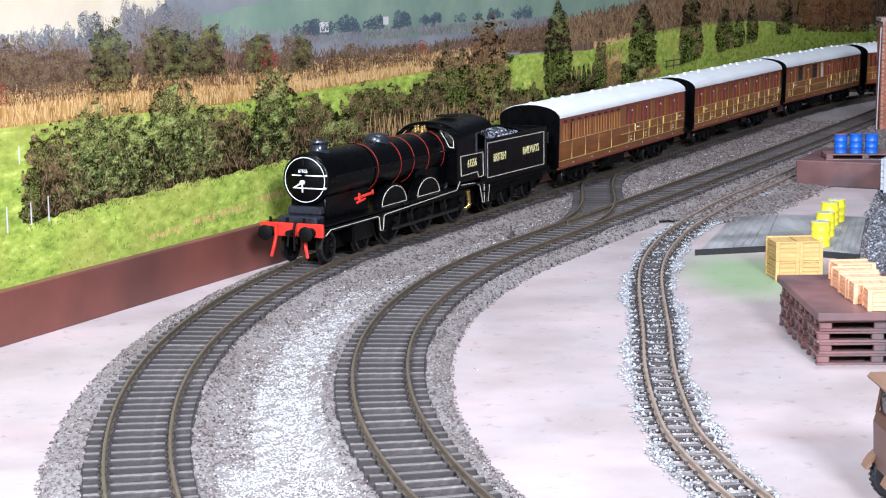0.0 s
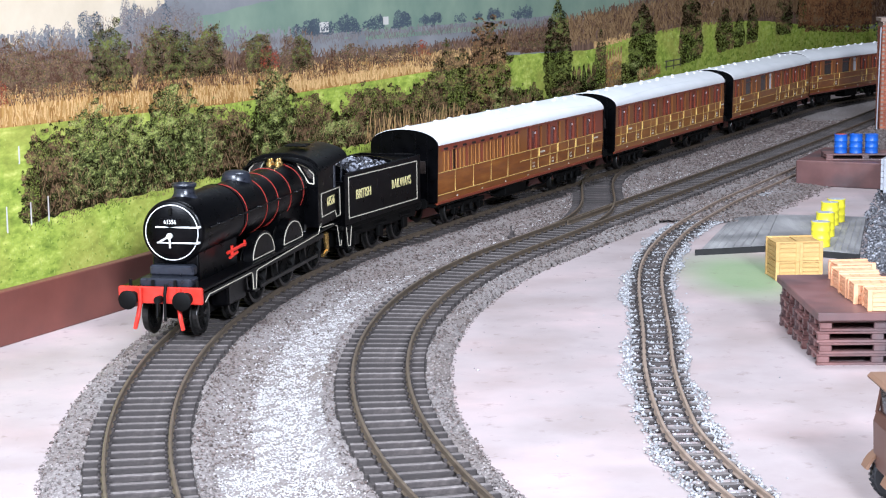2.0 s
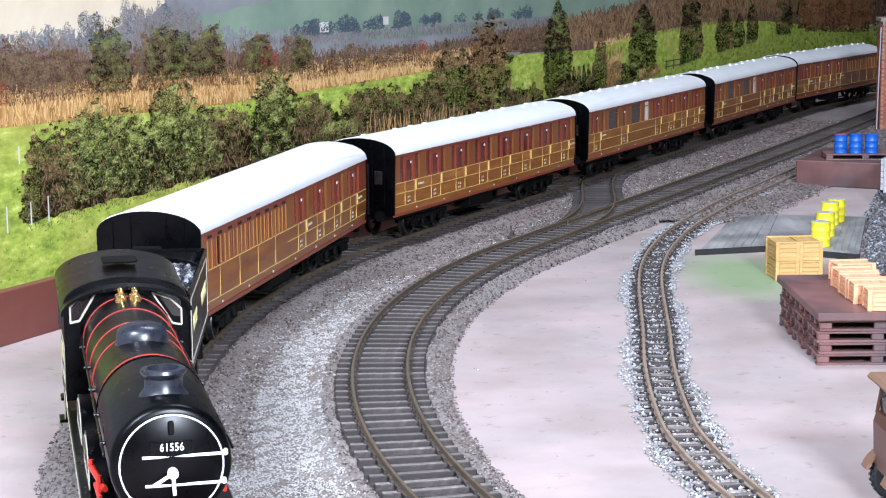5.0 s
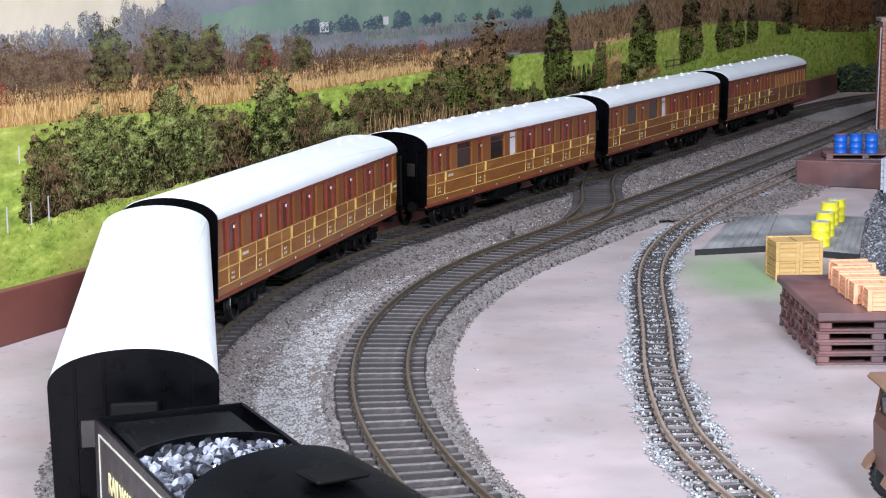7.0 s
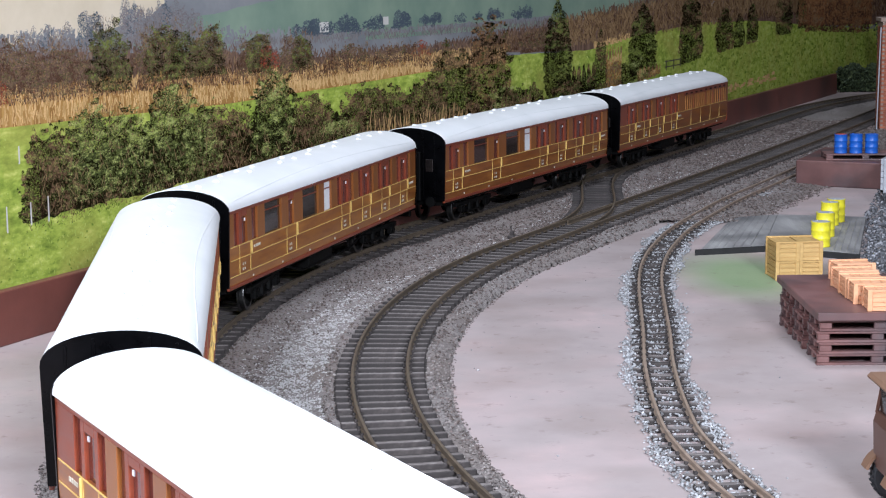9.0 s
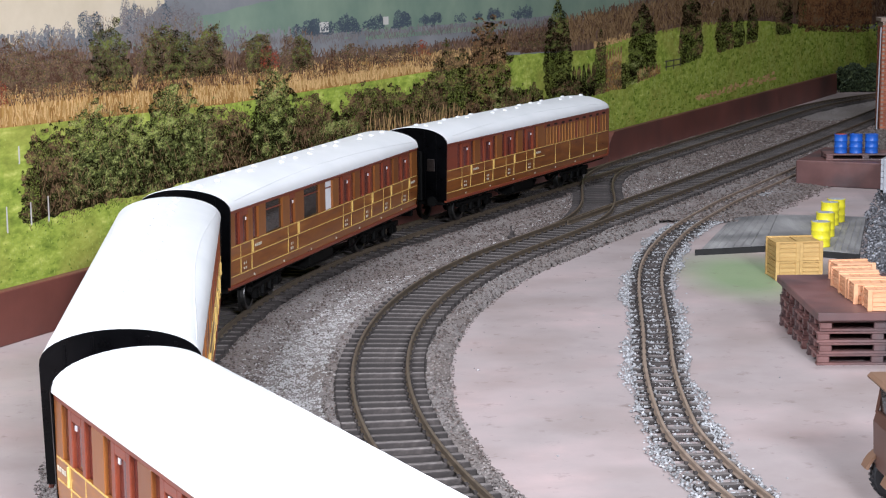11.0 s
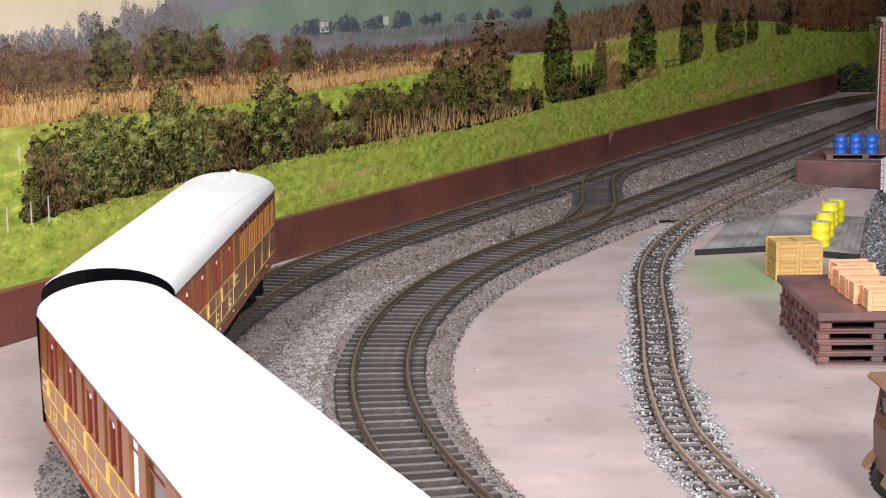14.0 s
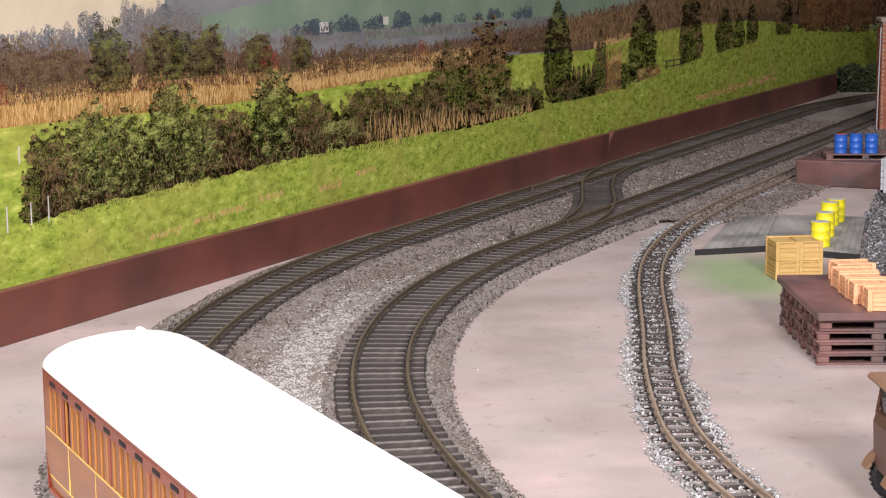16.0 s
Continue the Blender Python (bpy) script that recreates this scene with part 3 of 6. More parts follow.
LINE_X = Crossover()
A_TRACK = track(LINE_A, -330, 1540, 17.2, RAIL_TOP, "curved outer main line of rails on grey sleepers", 28, 2.5, 7.7, 2.3, 900)
B_TRACK = track(LINE_B, -330, 1540, 17.2, RAIL_TOP, "curved inner main line of rails on dusty sleepers", 28, 2.5, 7.7, 2.3, 900)
C_TRACK = track(LINE_C, 10, LINE_C.length - 10, 9.3, 3.2 * MM, "narrow-gauge siding track in pale loose ballast", 17.5, 3.0, 9.6, 1.9, 250, M["rail_tan"])
X_TRACK = tagged(new("crossover"), "curved crossover of rails between the two main lines", "points", kind="structure")
for side in (-8.6, 8.6):
    swept_rail("rail", LINE_X, 14, LINE_X.length - 14, side, RAIL_TOP - 0.0001, X_TRACK, 2.3)
for line, s0, s1, side in ((LINE_B, 340, 405, -6.9), (LINE_B, 395, 455, 7.0), (LINE_A, 540, 610, 6.9), (LINE_A, 490, 550, -7.0)):
    swept_rail("check_rail", line, s0, s1, side, RAIL_TOP - 0.0001, X_TRACK, 2.3)
s = 60.0
while s < LINE_X.length - 55:
    p, d = LINE_X.at(s)
    o = new("sleeper", bpy.data.objects["sleeper"].data)
    o.parent = X_TRACK
    o.matrix_basis = Matrix.Translation((p[0] * MM, p[1] * MM, RAIL_TOP - 2.5 * MM)) @ Matrix.Rotation(math.atan2(d[1], d[0]) - math.pi / 2, 4, "Z")
    s += 7.7
bm = bmesh.new()
box(bm, -4, 3, -2.5, 2.5, 0, 1.4, 0.3)
box(bm, -3.5, -1.5, -0.8, 0.8, 1.2, 3.4, 0.2)
rod(bm, (-2.5, 0, 2), (-3.2, 0, 6.0), 0.5, seg=8)
pm = mesh_ob("point_lever", bm, M["sleeper"])
q = LINE_B.off(305, -19)
pm.matrix_basis = Matrix.Translation((q[0] * MM, q[1] * MM, 2.2 * MM)) @ Matrix.Rotation(-0.4, 4, "Z")
tagged(pm, "small black point lever beside the inner line", "lever")


# ---- ballast: a raised bed under the main lines, sloping to the board ----
def signed_distance(pts, line):
    """Distance to the right of a line, and the distance run along it."""
    p = line.p[::2]
    out, run = np.empty(len(pts)), np.empty(len(pts))
    d = np.gradient(p, axis=0)
    d /= np.linalg.norm(d, axis=1)[:, None]
    for i in range(0, len(pts), 4000):
        q = pts[i:i + 4000]
        diff = q[:, None, :] - p[None]
        j = np.argmin((diff ** 2).sum(2), 1)
        e = diff[np.arange(len(q)), j]
        out[i:i + 4000] = e[:, 0] * d[j, 1] - e[:, 1] * d[j, 0]
        run[i:i + 4000] = j * line.step * 2 - line.back
        if line.back == 0:
            ends = (j == 0) | (j == len(p) - 1)
            out[i:i + 4000][ends] = 99.0
    return out, run


def bed_height(da, db, dx_, x, y):
    """Height of the ballast in millimetres; below zero where there is none."""
    def bed(d, wide):
        d = np.abs(d)
        return np.interp(d, [0, 13.6, 15.8, 17.5, wide, wide + 4], [2.7, 2.7, 3.7, 3.7, 1.3, -4.0])
    between = np.where((da > 0) & (db < 0), 1.8, -5.0)
    far_fill = np.where((db > 0) & (y > 930), np.interp(db, [0, 30, 60, 80], [2.4, 1.6, 0.8, -4.0]), -5.0)
    h = np.maximum.reduce([bed(da, 24), bed(db, 21.5), bed(dx_, 20), between, far_fill])
    h = h + 0.55 * np.sin(x * 0.11 + 0.7 * np.sin(y * 0.07)) * np.sin(y * 0.09 + x * 0.03) * (np.abs(np.minimum(np.abs(da), np.abs(db))) > 15)
    return h


step = 3.0
gx, gy = np.arange(-130, 480, step), np.arange(150, 1960, step)
X, Y = np.meshgrid(gx, gy)
pts = np.stack([X.ravel(), Y.ravel()], 1)
da, ra = signed_distance(pts, LINE_A)
db, rb = signed_distance(pts, LINE_B)
dx_ = signed_distance(pts, LINE_X)[0]
hz = bed_height(da, db, dx_, pts[:, 0], pts[:, 1])
nrng = np.random.RandomState(5)
hz = hz + nrng.uniform(-0.25, 0.25, len(hz))
keep = hz > -3.0
index = -np.ones(len(pts), int)
idx = np.where(keep)[0]
index[idx] = np.arange(len(idx))
verts = [(pts[i, 0] * MM, pts[i, 1] * MM, hz[i] * MM) for i in idx]
nx, faces = len(gx), []
grid = index.reshape(X.shape)
for r in range(grid.shape[0] - 1):
    for c in range(nx - 1):
        q = (grid[r, c], grid[r, c + 1], grid[r + 1, c + 1], grid[r + 1, c])
        if min(q) >= 0:
            faces.append(tuple(int(v) for v in q))
tagged(data_part("ballast_bed", verts, faces, M["ballast_bed"], None, True), "grey-brown ballast bed between the running lines", "ballast", kind="structure")

UNIT_STONE = np.array([(1, 0, 0), (-1, 0, 0), (0, 1, 0), (0, -1, 0), (0, 0, 1), (0, 0, -1)], float)
STONE_FACES = np.array([(0, 2, 4), (2, 1, 4), (1, 3, 4), (3, 0, 4), (2, 0, 5), (1, 2, 5), (3, 1, 5), (0, 3, 5)])


def stones(name, xy, z, size, mat, label, seed):
    """Loose angular stones as one heap: places, heights and sizes in millimetres."""
    r = np.random.RandomState(seed)
    n = len(xy)
    a, b = r.uniform(0, math.tau, n), r.uniform(-0.7, 0.7, n)
    sc = size[:, None] * r.uniform(0.55, 1.25, (n, 3)) * np.array([1, 1, 0.7])
    v = UNIT_STONE[None] * sc[:, None, :] + r.uniform(-0.22, 0.22, (n, 6, 3)) * size[:, None, None]
    ca, sa, cb, sb = np.cos(a)[:, None], np.sin(a)[:, None], np.cos(b)[:, None], np.sin(b)[:, None]
    x, y, zz = v[..., 0], v[..., 1] * cb - v[..., 2] * sb, v[..., 1] * sb + v[..., 2] * cb
    out = np.stack([x * ca - y * sa + xy[:, :1], x * sa + y * ca + xy[:, 1:2], zz + z[:, None]], 2).reshape(-1, 3) * MM
    f = (STONE_FACES[None] + 6 * np.arange(n)[:, None, None]).reshape(-1, 3)
    me = bpy.data.meshes.new(name)
    me.vertices.add(len(out)), me.loops.add(f.size), me.polygons.add(len(f))
    me.vertices.foreach_set("co", out.ravel())
    me.loops.foreach_set("vertex_index", f.ravel().astype(np.int32))
    me.polygons.foreach_set("loop_start", np.arange(0, f.size, 3, dtype=np.int32))
    me.update(calc_edges=True)
    me.validate()
    me.materials.append(mat)
    return tagged(new(name, me), label, "stones", kind="stuff")


def scatter(n, x0, x1, y0, y1, bias=1.0, seed=1):
    r = np.random.RandomState(seed)
    return np.stack([r.uniform(x0, x1, n), y0 + (y1 - y0) * r.random_sample(n) ** bias], 1)


cand = scatter(400000, -125, 400, 180, 1500, 1.75, 11)
da, _ = signed_distance(cand, LINE_A)
db, _ = signed_distance(cand, LINE_B)
dx_ = signed_distance(cand, LINE_X)[0]
hz = bed_height(da, db, dx_, cand[:, 0], cand[:, 1])
near = np.minimum.reduce([np.abs(da), np.abs(db), np.abs(dx_)])
r = np.random.RandomState(21)
# none under the rails, few among the sleepers, ragged outer edges
ok = (hz > -0.9 - r.random_sample(len(hz)) * 0.6) & ~((near > 7.4) & (near < 9.8)) & ((near > 14) | (r.random_sample(len(hz)) < 0.16))
ok &= (np.abs(cand[:, 0]) < 0.29 * cand[:, 1] + 20)
cand, hz, near, da, db = cand[ok], np.maximum(hz[ok], 0), near[ok], da[ok], db[ok]
size = np.random.RandomState(22).uniform(0.32, 0.64, len(cand)) * np.interp(cand[:, 1], [300, 700, 1500], [0.95, 1.0, 1.7])
size[near < 13.5] *= 0.62
# pale stones gather near the camera, where the lit gravel looks brightest
pale = (da > 20) & (db < -18) & (np.random.RandomState(24).random_sample(len(cand)) < np.interp(cand[:, 1], [540, 640, 780], [0.97, 0.75, 0.04]))
ridge = (da > 15) & (da < 31) & (cand[:, 1] > 470) & (np.random.RandomState(26).random_sample(len(cand)) < 0.8)
pale &= ~ridge
dirt = ~pale & (ridge | (np.random.RandomState(23).random_sample(len(cand)) < np.interp(cand[:, 1], [400, 650, 900], [0.15, 0.55, 0.85]))) & (near > 12)
size[pale] *= 0.8
zz = hz + size * 0.22
# the chippings lie close together: two more handfuls among the first
more = np.flatnonzero(pale)
more = np.concatenate([more, more])
jig = np.random.RandomState(25).normal(0, 1.1, (len(more), 2))
cand, zz, size = np.concatenate([cand, cand[more] + jig]), np.concatenate([zz, zz[more]]), np.concatenate([size, size[more] * 0.85])
pale, dirt = np.concatenate([pale, np.ones(len(more), bool)]), np.concatenate([dirt, np.zeros(len(more), bool)])
for name, mask, mat, label in (("pale_ballast", pale, M["stone_pale"], "pale grey chippings between the lines, near brightness put in their colour"), ("dirty_ballast", dirt, M["stone_brown"], "brown weathered ballast stones"), ("grey_ballast", ~pale & ~dirt, M["stone_grey"], "grey ballast stones along the tracks")):
    stones(name, cand[mask], zz[mask], size[mask], mat, label, 31)

# pale loose ballast of the siding
r = np.random.RandomState(42)
run = 20 + (LINE_C.length - 60) * r.random_sample(32000) ** 1.15
side = r.uniform(-14.5, 14.5, len(run))
wob = 1.3 * np.sin(run * 0.045) + 1.0 * np.sin(run * 0.13 + 1)
ad = np.abs(side)
ok = (ad < 10.6 + wob * np.sign(side) + r.normal(0, 0.9, len(run))) & ~((ad > 3.7) & (ad < 5.6)) & (r.random_sample(len(ad)) < np.where(ad < 8.0, 0.30, 1.0))
cand = np.array([LINE_C.off(a_, b_) for a_, b_ in zip(run[ok], side[ok])])
ad = ad[ok]
size = np.random.RandomState(43).uniform(0.3, 0.74, len(cand)) * np.interp(cand[:, 1], [330, 700, 1330], [1.0, 1.0, 1.3])
stones("siding_ballast", cand, np.where(ad < 9, 0.9, 0.5) + size * 0.2, size, M["stone_white"], "white and grey loose stones along the siding", 44)

# ---- the train ----
M["teak_panel"] = material("teak_panel", [(0, (0.14, 0.036, 0.007)), (0.45, (0.25, 0.080, 0.013)), (1, (0.43, 0.175, 0.030))], 0.32, grain=55, stretch=(1, 1, 6), random_ob=0.35, coat=0.25)
M["teak_light"] = material("teak_light", [(0, (0.16, 0.047, 0.009)), (1, (0.31, 0.112, 0.022))], 0.35, grain=90, stretch=(1, 1, 0.2), random_ob=0.4, coat=0.2)
M["teak_red"] = material("teak_red", [(0, (0.16, 0.030, 0.013)), (1, (0.26, 0.055, 0.022))], 0.34, grain=70, stretch=(1, 1, 4), random_ob=0.3, coat=0.2)
M["glass_red"] = material("maroon_window", [(0, (0.055, 0.012, 0.010)), (1, (0.15, 0.032, 0.026))], 0.12, grain=60, random_ob=0.6, coat=0.4)
M["glass_dark"] = material("dark_window", [(0, (0.008, 0.007, 0.008)), (1, (0.03, 0.022, 0.018))], 0.1, grain=60, random_ob=0.5, coat=0.5)
M["blind"] = plain("white_blind", (0.75, 0.76, 0.80), (0.85, 0.86, 0.90), rough=0.5)
M["gold"] = plain("gold_lining", (0.55, 0.36, 0.09), (0.72, 0.50, 0.16), rough=0.4)
M["ramp_dark"] = plain("black_slot", (0.002, 0.002, 0.002), (0.006, 0.005, 0.004), rough=0.7)
M["gold_dull"] = plain("pale_teak_batten", (0.30, 0.125, 0.028), (0.42, 0.19, 0.05), rough=0.4)
M["letter"] = plain("cream_yellow_lettering", (0.66, 0.58, 0.24), (0.80, 0.72, 0.36), rough=0.45)
M["cream"] = plain("cream_lining", (0.50, 0.46, 0.36), (0.62, 0.58, 0.47), rough=0.45)
M["white_line"] = plain("white_paint", (0.72, 0.72, 0.70), (0.85, 0.85, 0.84), rough=0.4)
M["chassis"] = plain("matt_black", (0.0005, 0.0005, 0.0005), (0.002, 0.0018, 0.0016), rough=0.65, grain=300, spec=0.15)
M["steel"] = plain("wheel_steel", (0.035, 0.034, 0.033), (0.09, 0.088, 0.085), rough=0.38, metal=0.9, grain=300)
# black trim, its bluish highlights mixed into the base colour
M["sheen_trim"] = plain("black_with_blue_sheen", (0.008, 0.009, 0.013), (0.024, 0.027, 0.038), rough=0.3)
M["brass"] = plain("polished_brass", (0.55, 0.34, 0.10), (0.75, 0.50, 0.18), rough=0.25, metal=0.9)
# the palest lumps are glints put into the coal's colour
M["coal"] = material("coal", [(0, (0.004, 0.004, 0.005)), (0.55, (0.03, 0.03, 0.036)), (1, (0.42, 0.43, 0.50))], 0.25, grain=500, island=0.75)
M["boiler_red"] = plain("thin_red_line", (0.26, 0.018, 0.012), (0.36, 0.03, 0.02), rough=0.4)

COACH_HALF, SIDE = 113.5, 17.0
SPACING = 248.6


def mirror(bm_build, name, mat, parent, label="", smooth=False):
    """The same piece on both long sides of a vehicle: the second is the first turned half about."""
    bm = bmesh.new()
    bm_build(bm)
    a = part(name, bm, mat, parent, label, smooth)
    b = new(name, a.data)
    b.parent, b.matrix_basis = parent, Matrix.Rotation(math.pi, 4, "Z")
    tagged(b, label)
    return a


def both_sides(name, mesh_src, parent, x, y, z, flip_x):
    """Puts a ready mesh on the side y and its twin on the far side, at the same place along the vehicle."""
    for sgn in (1, -1):
        o = new(name, mesh_src)
        o.parent = parent
        o.matrix_basis = Matrix.Translation((x * MM, sgn * y * MM, z * MM)) @ (Matrix.Identity(4) if sgn > 0 else Matrix.Rotation(math.pi, 4, "Z"))


STOCK = {}


def stock_box(key, w, d, h, mat, bevel=0.15):
    """A shared box mesh, centred, in millimetres."""
    if key not in STOCK:
        bm = bmesh.new()
        box(bm, -w / 2, w / 2, -d / 2, d / 2, -h / 2, h / 2, bevel)
        me = bpy.data.meshes.new(key)
        bm.to_mesh(me), bm.free()
        me.materials.append(mat)
        STOCK[key] = me
    return STOCK[key]


def spoked_wheel(r, width, spokes, name="wheel"):
    """A wheel about the y axis: tyre with flange on the inside, hub and spokes."""
    key = f"{name}{r}"
    if key in STOCK:
        return STOCK[key]
    bm = bmesh.new()
    seg = 28
    rings = [(r - 1.3, width / 2), (r - 0.1, width / 2), (r, width / 2 - 0.3), (r, -width / 2 + 0.7), (r + 0.8, -width / 2 + 0.4), (r + 0.8, -width / 2), (r - 1.3, -width / 2)]
    vs = [[bm.verts.new(Vector((a * math.cos(k * math.tau / seg), b, a * math.sin(k * math.tau / seg))) * MM) for k in range(seg)] for a, b in rings]
    for a, b in zip(vs, vs[1:] + vs[:1]):
        for k in range(seg):
            f = bm.faces.new((a[k], a[(k + 1) % seg], b[(k + 1) % seg], b[k]))
            f.material_index = 1
    bmesh.ops.recalc_face_normals(bm, faces=bm.faces[:])
    me = bpy.data.meshes.new("tyre")
    bm.to_mesh(me), bm.free()
    me.materials.append(M["chassis"]), me.materials.append(M["steel"])
    # the centre: a solid disc, or hub and spokes in one star
    bm = bmesh.new()
    if spokes:
        pts = []
        w = 0.42 + r * 0.012
        hub = r * 0.24
        for k in range(spokes):
            a = k * math.tau / spokes
            c, s_ = math.cos(a), math.sin(a)
            for q, e in ((hub, -w), (r - 1.2, -w * 0.7), (r - 1.2, w * 0.7), (hub, w)):
                pts.append((q * c - e * s_, q * s_ + e * c))
        extrude(bm, pts, "y", -0.5, 0.6)
    else:
        rod(bm, (0, -0.4, 0), (0, 0.5, 0), r - 1.2, seg=24)
    centre = bpy.data.meshes.new(name)
    bm.to_mesh(centre), bm.free()
    centre.materials.append(M["chassis"])
    STOCK[key] = (centre, me)
    return STOCK[key]


SPINNING = []      # (object, x in the parent's space, y, z, radius)


def wheel_pair(parent, x, r, spokes, name="wheel", gauge=8.2):
    for sgn in (1, -1):
        centre, rim = spoked_wheel(r, 2.4, spokes, name)
        o = new(name, centre)
        o.parent = parent
        if parent.parent is None:
            tyre = new("tyre", rim)
            tyre.parent = o
        else:
            o.data = rim
        base = Matrix.Translation((x * MM, sgn * (gauge + 0.6) * MM, r * MM)) @ (Matrix.Identity(4) if sgn > 0 else Matrix.Rotation(math.pi, 4, "Z"))
        o.matrix_basis = base
        SPINNING.append((o, base, r, sgn))


def make_bogie(parent, x, wheel_r=6.2, base=30.0):
    """A coach bogie: side frames with axle boxes, a bolster and four wheels, turning about its pin."""
    if "bogie_frame" in STOCK:
        bg = new("bogie", STOCK["bogie_frame"])
    else:
        bg = new("bogie", bpy.data.meshes.new("bogie"))
    bg.parent = parent
    bg.matrix_basis = Matrix.Translation((x * MM, 0, 0))
    if "bogie_frame" not in STOCK:
        bm = bmesh.new()
        for sgn in (1, -1):
            box(bm, -base / 2 - 6, base / 2 + 6, sgn * 11.2, sgn * 12.8, 7.2, 9.4, 0.2)
            for ax in (-base / 2, base / 2):
                box(bm, ax - 2.2, ax + 2.2, sgn * 11.4, sgn * 13.6, 4.4, 8.2, 0.3)
                rod(bm, (ax, sgn * 13.4, 6.0), (ax, sgn * 14.1, 6.0), 1.2, seg=10)
            for kx in (-5, 5):
                rod(bm, (kx, sgn * 12.2, 4.2), (kx, sgn * 12.2, 8.5), 1.3, seg=8)
            box(bm, -8, 8, sgn * 11.4, sgn * 13, 3.6, 4.6, 0.2)
        box(bm, -4, 4, -12, 12, 7.5, 10.5, 0.2)
        me = bg.data
        bm.to_mesh(me), bm.free()
        me.materials.append(M["chassis"])
        STOCK["bogie_frame"] = me
    for ax in (-base / 2, base / 2):
        wheel_pair(bg, ax, wheel_r, 0, "wheel")
    return bg


def side_profile(z):
    """Half width of a coach side at a height: it curves in towards the sole."""
    t = max(0.0, (24 - z) / 10)
    return SIDE - 0.7 * t * t


def make_coach(label, openings, guard, domed_end):
    """openings: (x centre, width, kind) of the upper side; guard: (x0, x1) of the boarded part or None."""
    ob = tagged(new("railway_coach"), label, "coach", "coaches of the train")
    H = COACH_HALF
    # inner shell, dark, just behind the glass
    bm = bmesh.new()
    outline = [(-15.9, 13.5), (-15.9, 40.2), (15.9, 40.2), (15.9, 13.5)]
    extrude(bm, outline, "x", -H + 0.6, H - 0.6)
    part("body_shell", bm, M["chassis"], ob)

    # lower sides, with the inward curve
    def lower(bm):
        zs = [13.4, 15, 17, 19, 21, 23, 25, 27.4]
        pts = [(side_profile(z), z) for z in zs] + [(15.7, 27.4), (15.7, 13.4)]
        extrude(bm, pts, "x", -H, H)
    mirror(lower, "lower_side", M["teak_panel"], ob, "varnished teak lower panels", True)
    mirror(lambda bm: box(bm, -H, H, 15.9, SIDE + 0.05, 39.0, 40.9, 0.15), "cornice", M["teak_red"], ob)
    mirror(lambda bm: box(bm, -H, H, 15.6, 16.75, 12.2, 13.6, 0.2), "sole_bar", M["teak_red"], ob, "dark red sole bar")

    # upper side: openings and the wood between them
    spans = sorted(((x + w / 2, x - w / 2, k) for x, w, k in openings), reverse=True)
    at = H
    for hi, lo, kind in spans + [(-H, -H, None)]:
        if at - hi > 0.3:
            wide = at - hi
            mat = M["teak_light"] if 4.0 < wide < 11 else M["teak_red"]
            key = f"post{round(wide, 1)}{mat.name}"
            both_sides("post", stock_box(key, wide, 1.3, 11.7, mat), ob, (at + hi) / 2, SIDE - 0.65, 33.2, 1)
        if kind:
            w = hi - lo
            if kind == "boards":
                k = max(1, round(w / 3.0))
                for j in range(k):
                    bw = w / k
                    both_sides("board", stock_box(f"board{round(bw, 2)}", bw - 0.25, 1.1, 11.7, M["teak_light"]), ob, hi - bw * (j + 0.5), SIDE - 0.7, 33.2, 1)
            else:
                glass = {"win": M["glass_red"], "door": M["glass_red"], "big": M["glass_dark"], "blind": M["blind"], "dark": M["glass_dark"]}[kind]
                both_sides("window", stock_box(f"win{kind}{round(w, 1)}", w, 0.4, 11.6, glass, 0.05), ob, (hi + lo) / 2, SIDE - 1.05, 33.2, 1)
                if kind in ("big", "blind"):
                    both_sides("glazing_bar", stock_box(f"bar{round(w, 1)}", w, 0.35, 0.45, M["teak_red"], 0.05), ob, (hi + lo) / 2, SIDE - 0.75, 36.2, 1)
                if kind == "door":
                    both_sides("door_frame", stock_box(f"dtop{round(w, 1)}", w, 1.1, 2.0, M["teak_red"]), ob, (hi + lo) / 2, SIDE - 0.55, 38.0, 1)
                    # white bar painted as the highlight on the pane beside the door
                    both_sides("droplight", stock_box(f"drop{round(w, 1)}", w * 0.55, 0.3, 1.1, M["blind"], 0.05), ob, (hi + lo) / 2 - w * 0.62, SIDE - 0.8, 35.6, 1)
        at = lo
    # gold lining: three long lines, short ones at the doors
    for z in (27.3, 22.6, 16.7):
        y = side_profile(z) + 0.02
        x0, x1 = 1 - H, H - 1
        if guard and z == 22.6:
            x0, x1 = (x0, guard[0]) if guard[0] > 0 else (guard[1], x1)
        both_sides("gold_line", stock_box(f"longline{x0:.0f}{x1:.0f}", x1 - x0, 0.3, 0.34, M["gold"], 0.05), ob, (x0 + x1) / 2, y, z, 1)
    doors = [x for x, w, k in openings if k == "door"]
    if guard:
        g0, g1 = guard
        n = int((g1 - g0) / 10.5)
        doors_v = [g0 + (g1 - g0) * (j + 0.5) / n for j in range(n)]
    else:
        doors_v = []
    for x in doors:
        for dx in (-5.2, 5.2):
            both_sides("gold_line", stock_box("vline", 0.32, 0.3, 10.4, M["gold"], 0.05), ob, x + dx, SIDE - 0.06, 22.0, 1)
        both_sides("door_handle", stock_box("handle", 0.75, 0.6, 4.4, M["gold"], 0.15), ob, x - 5.9, SIDE + 0.25, 25.0, 1)
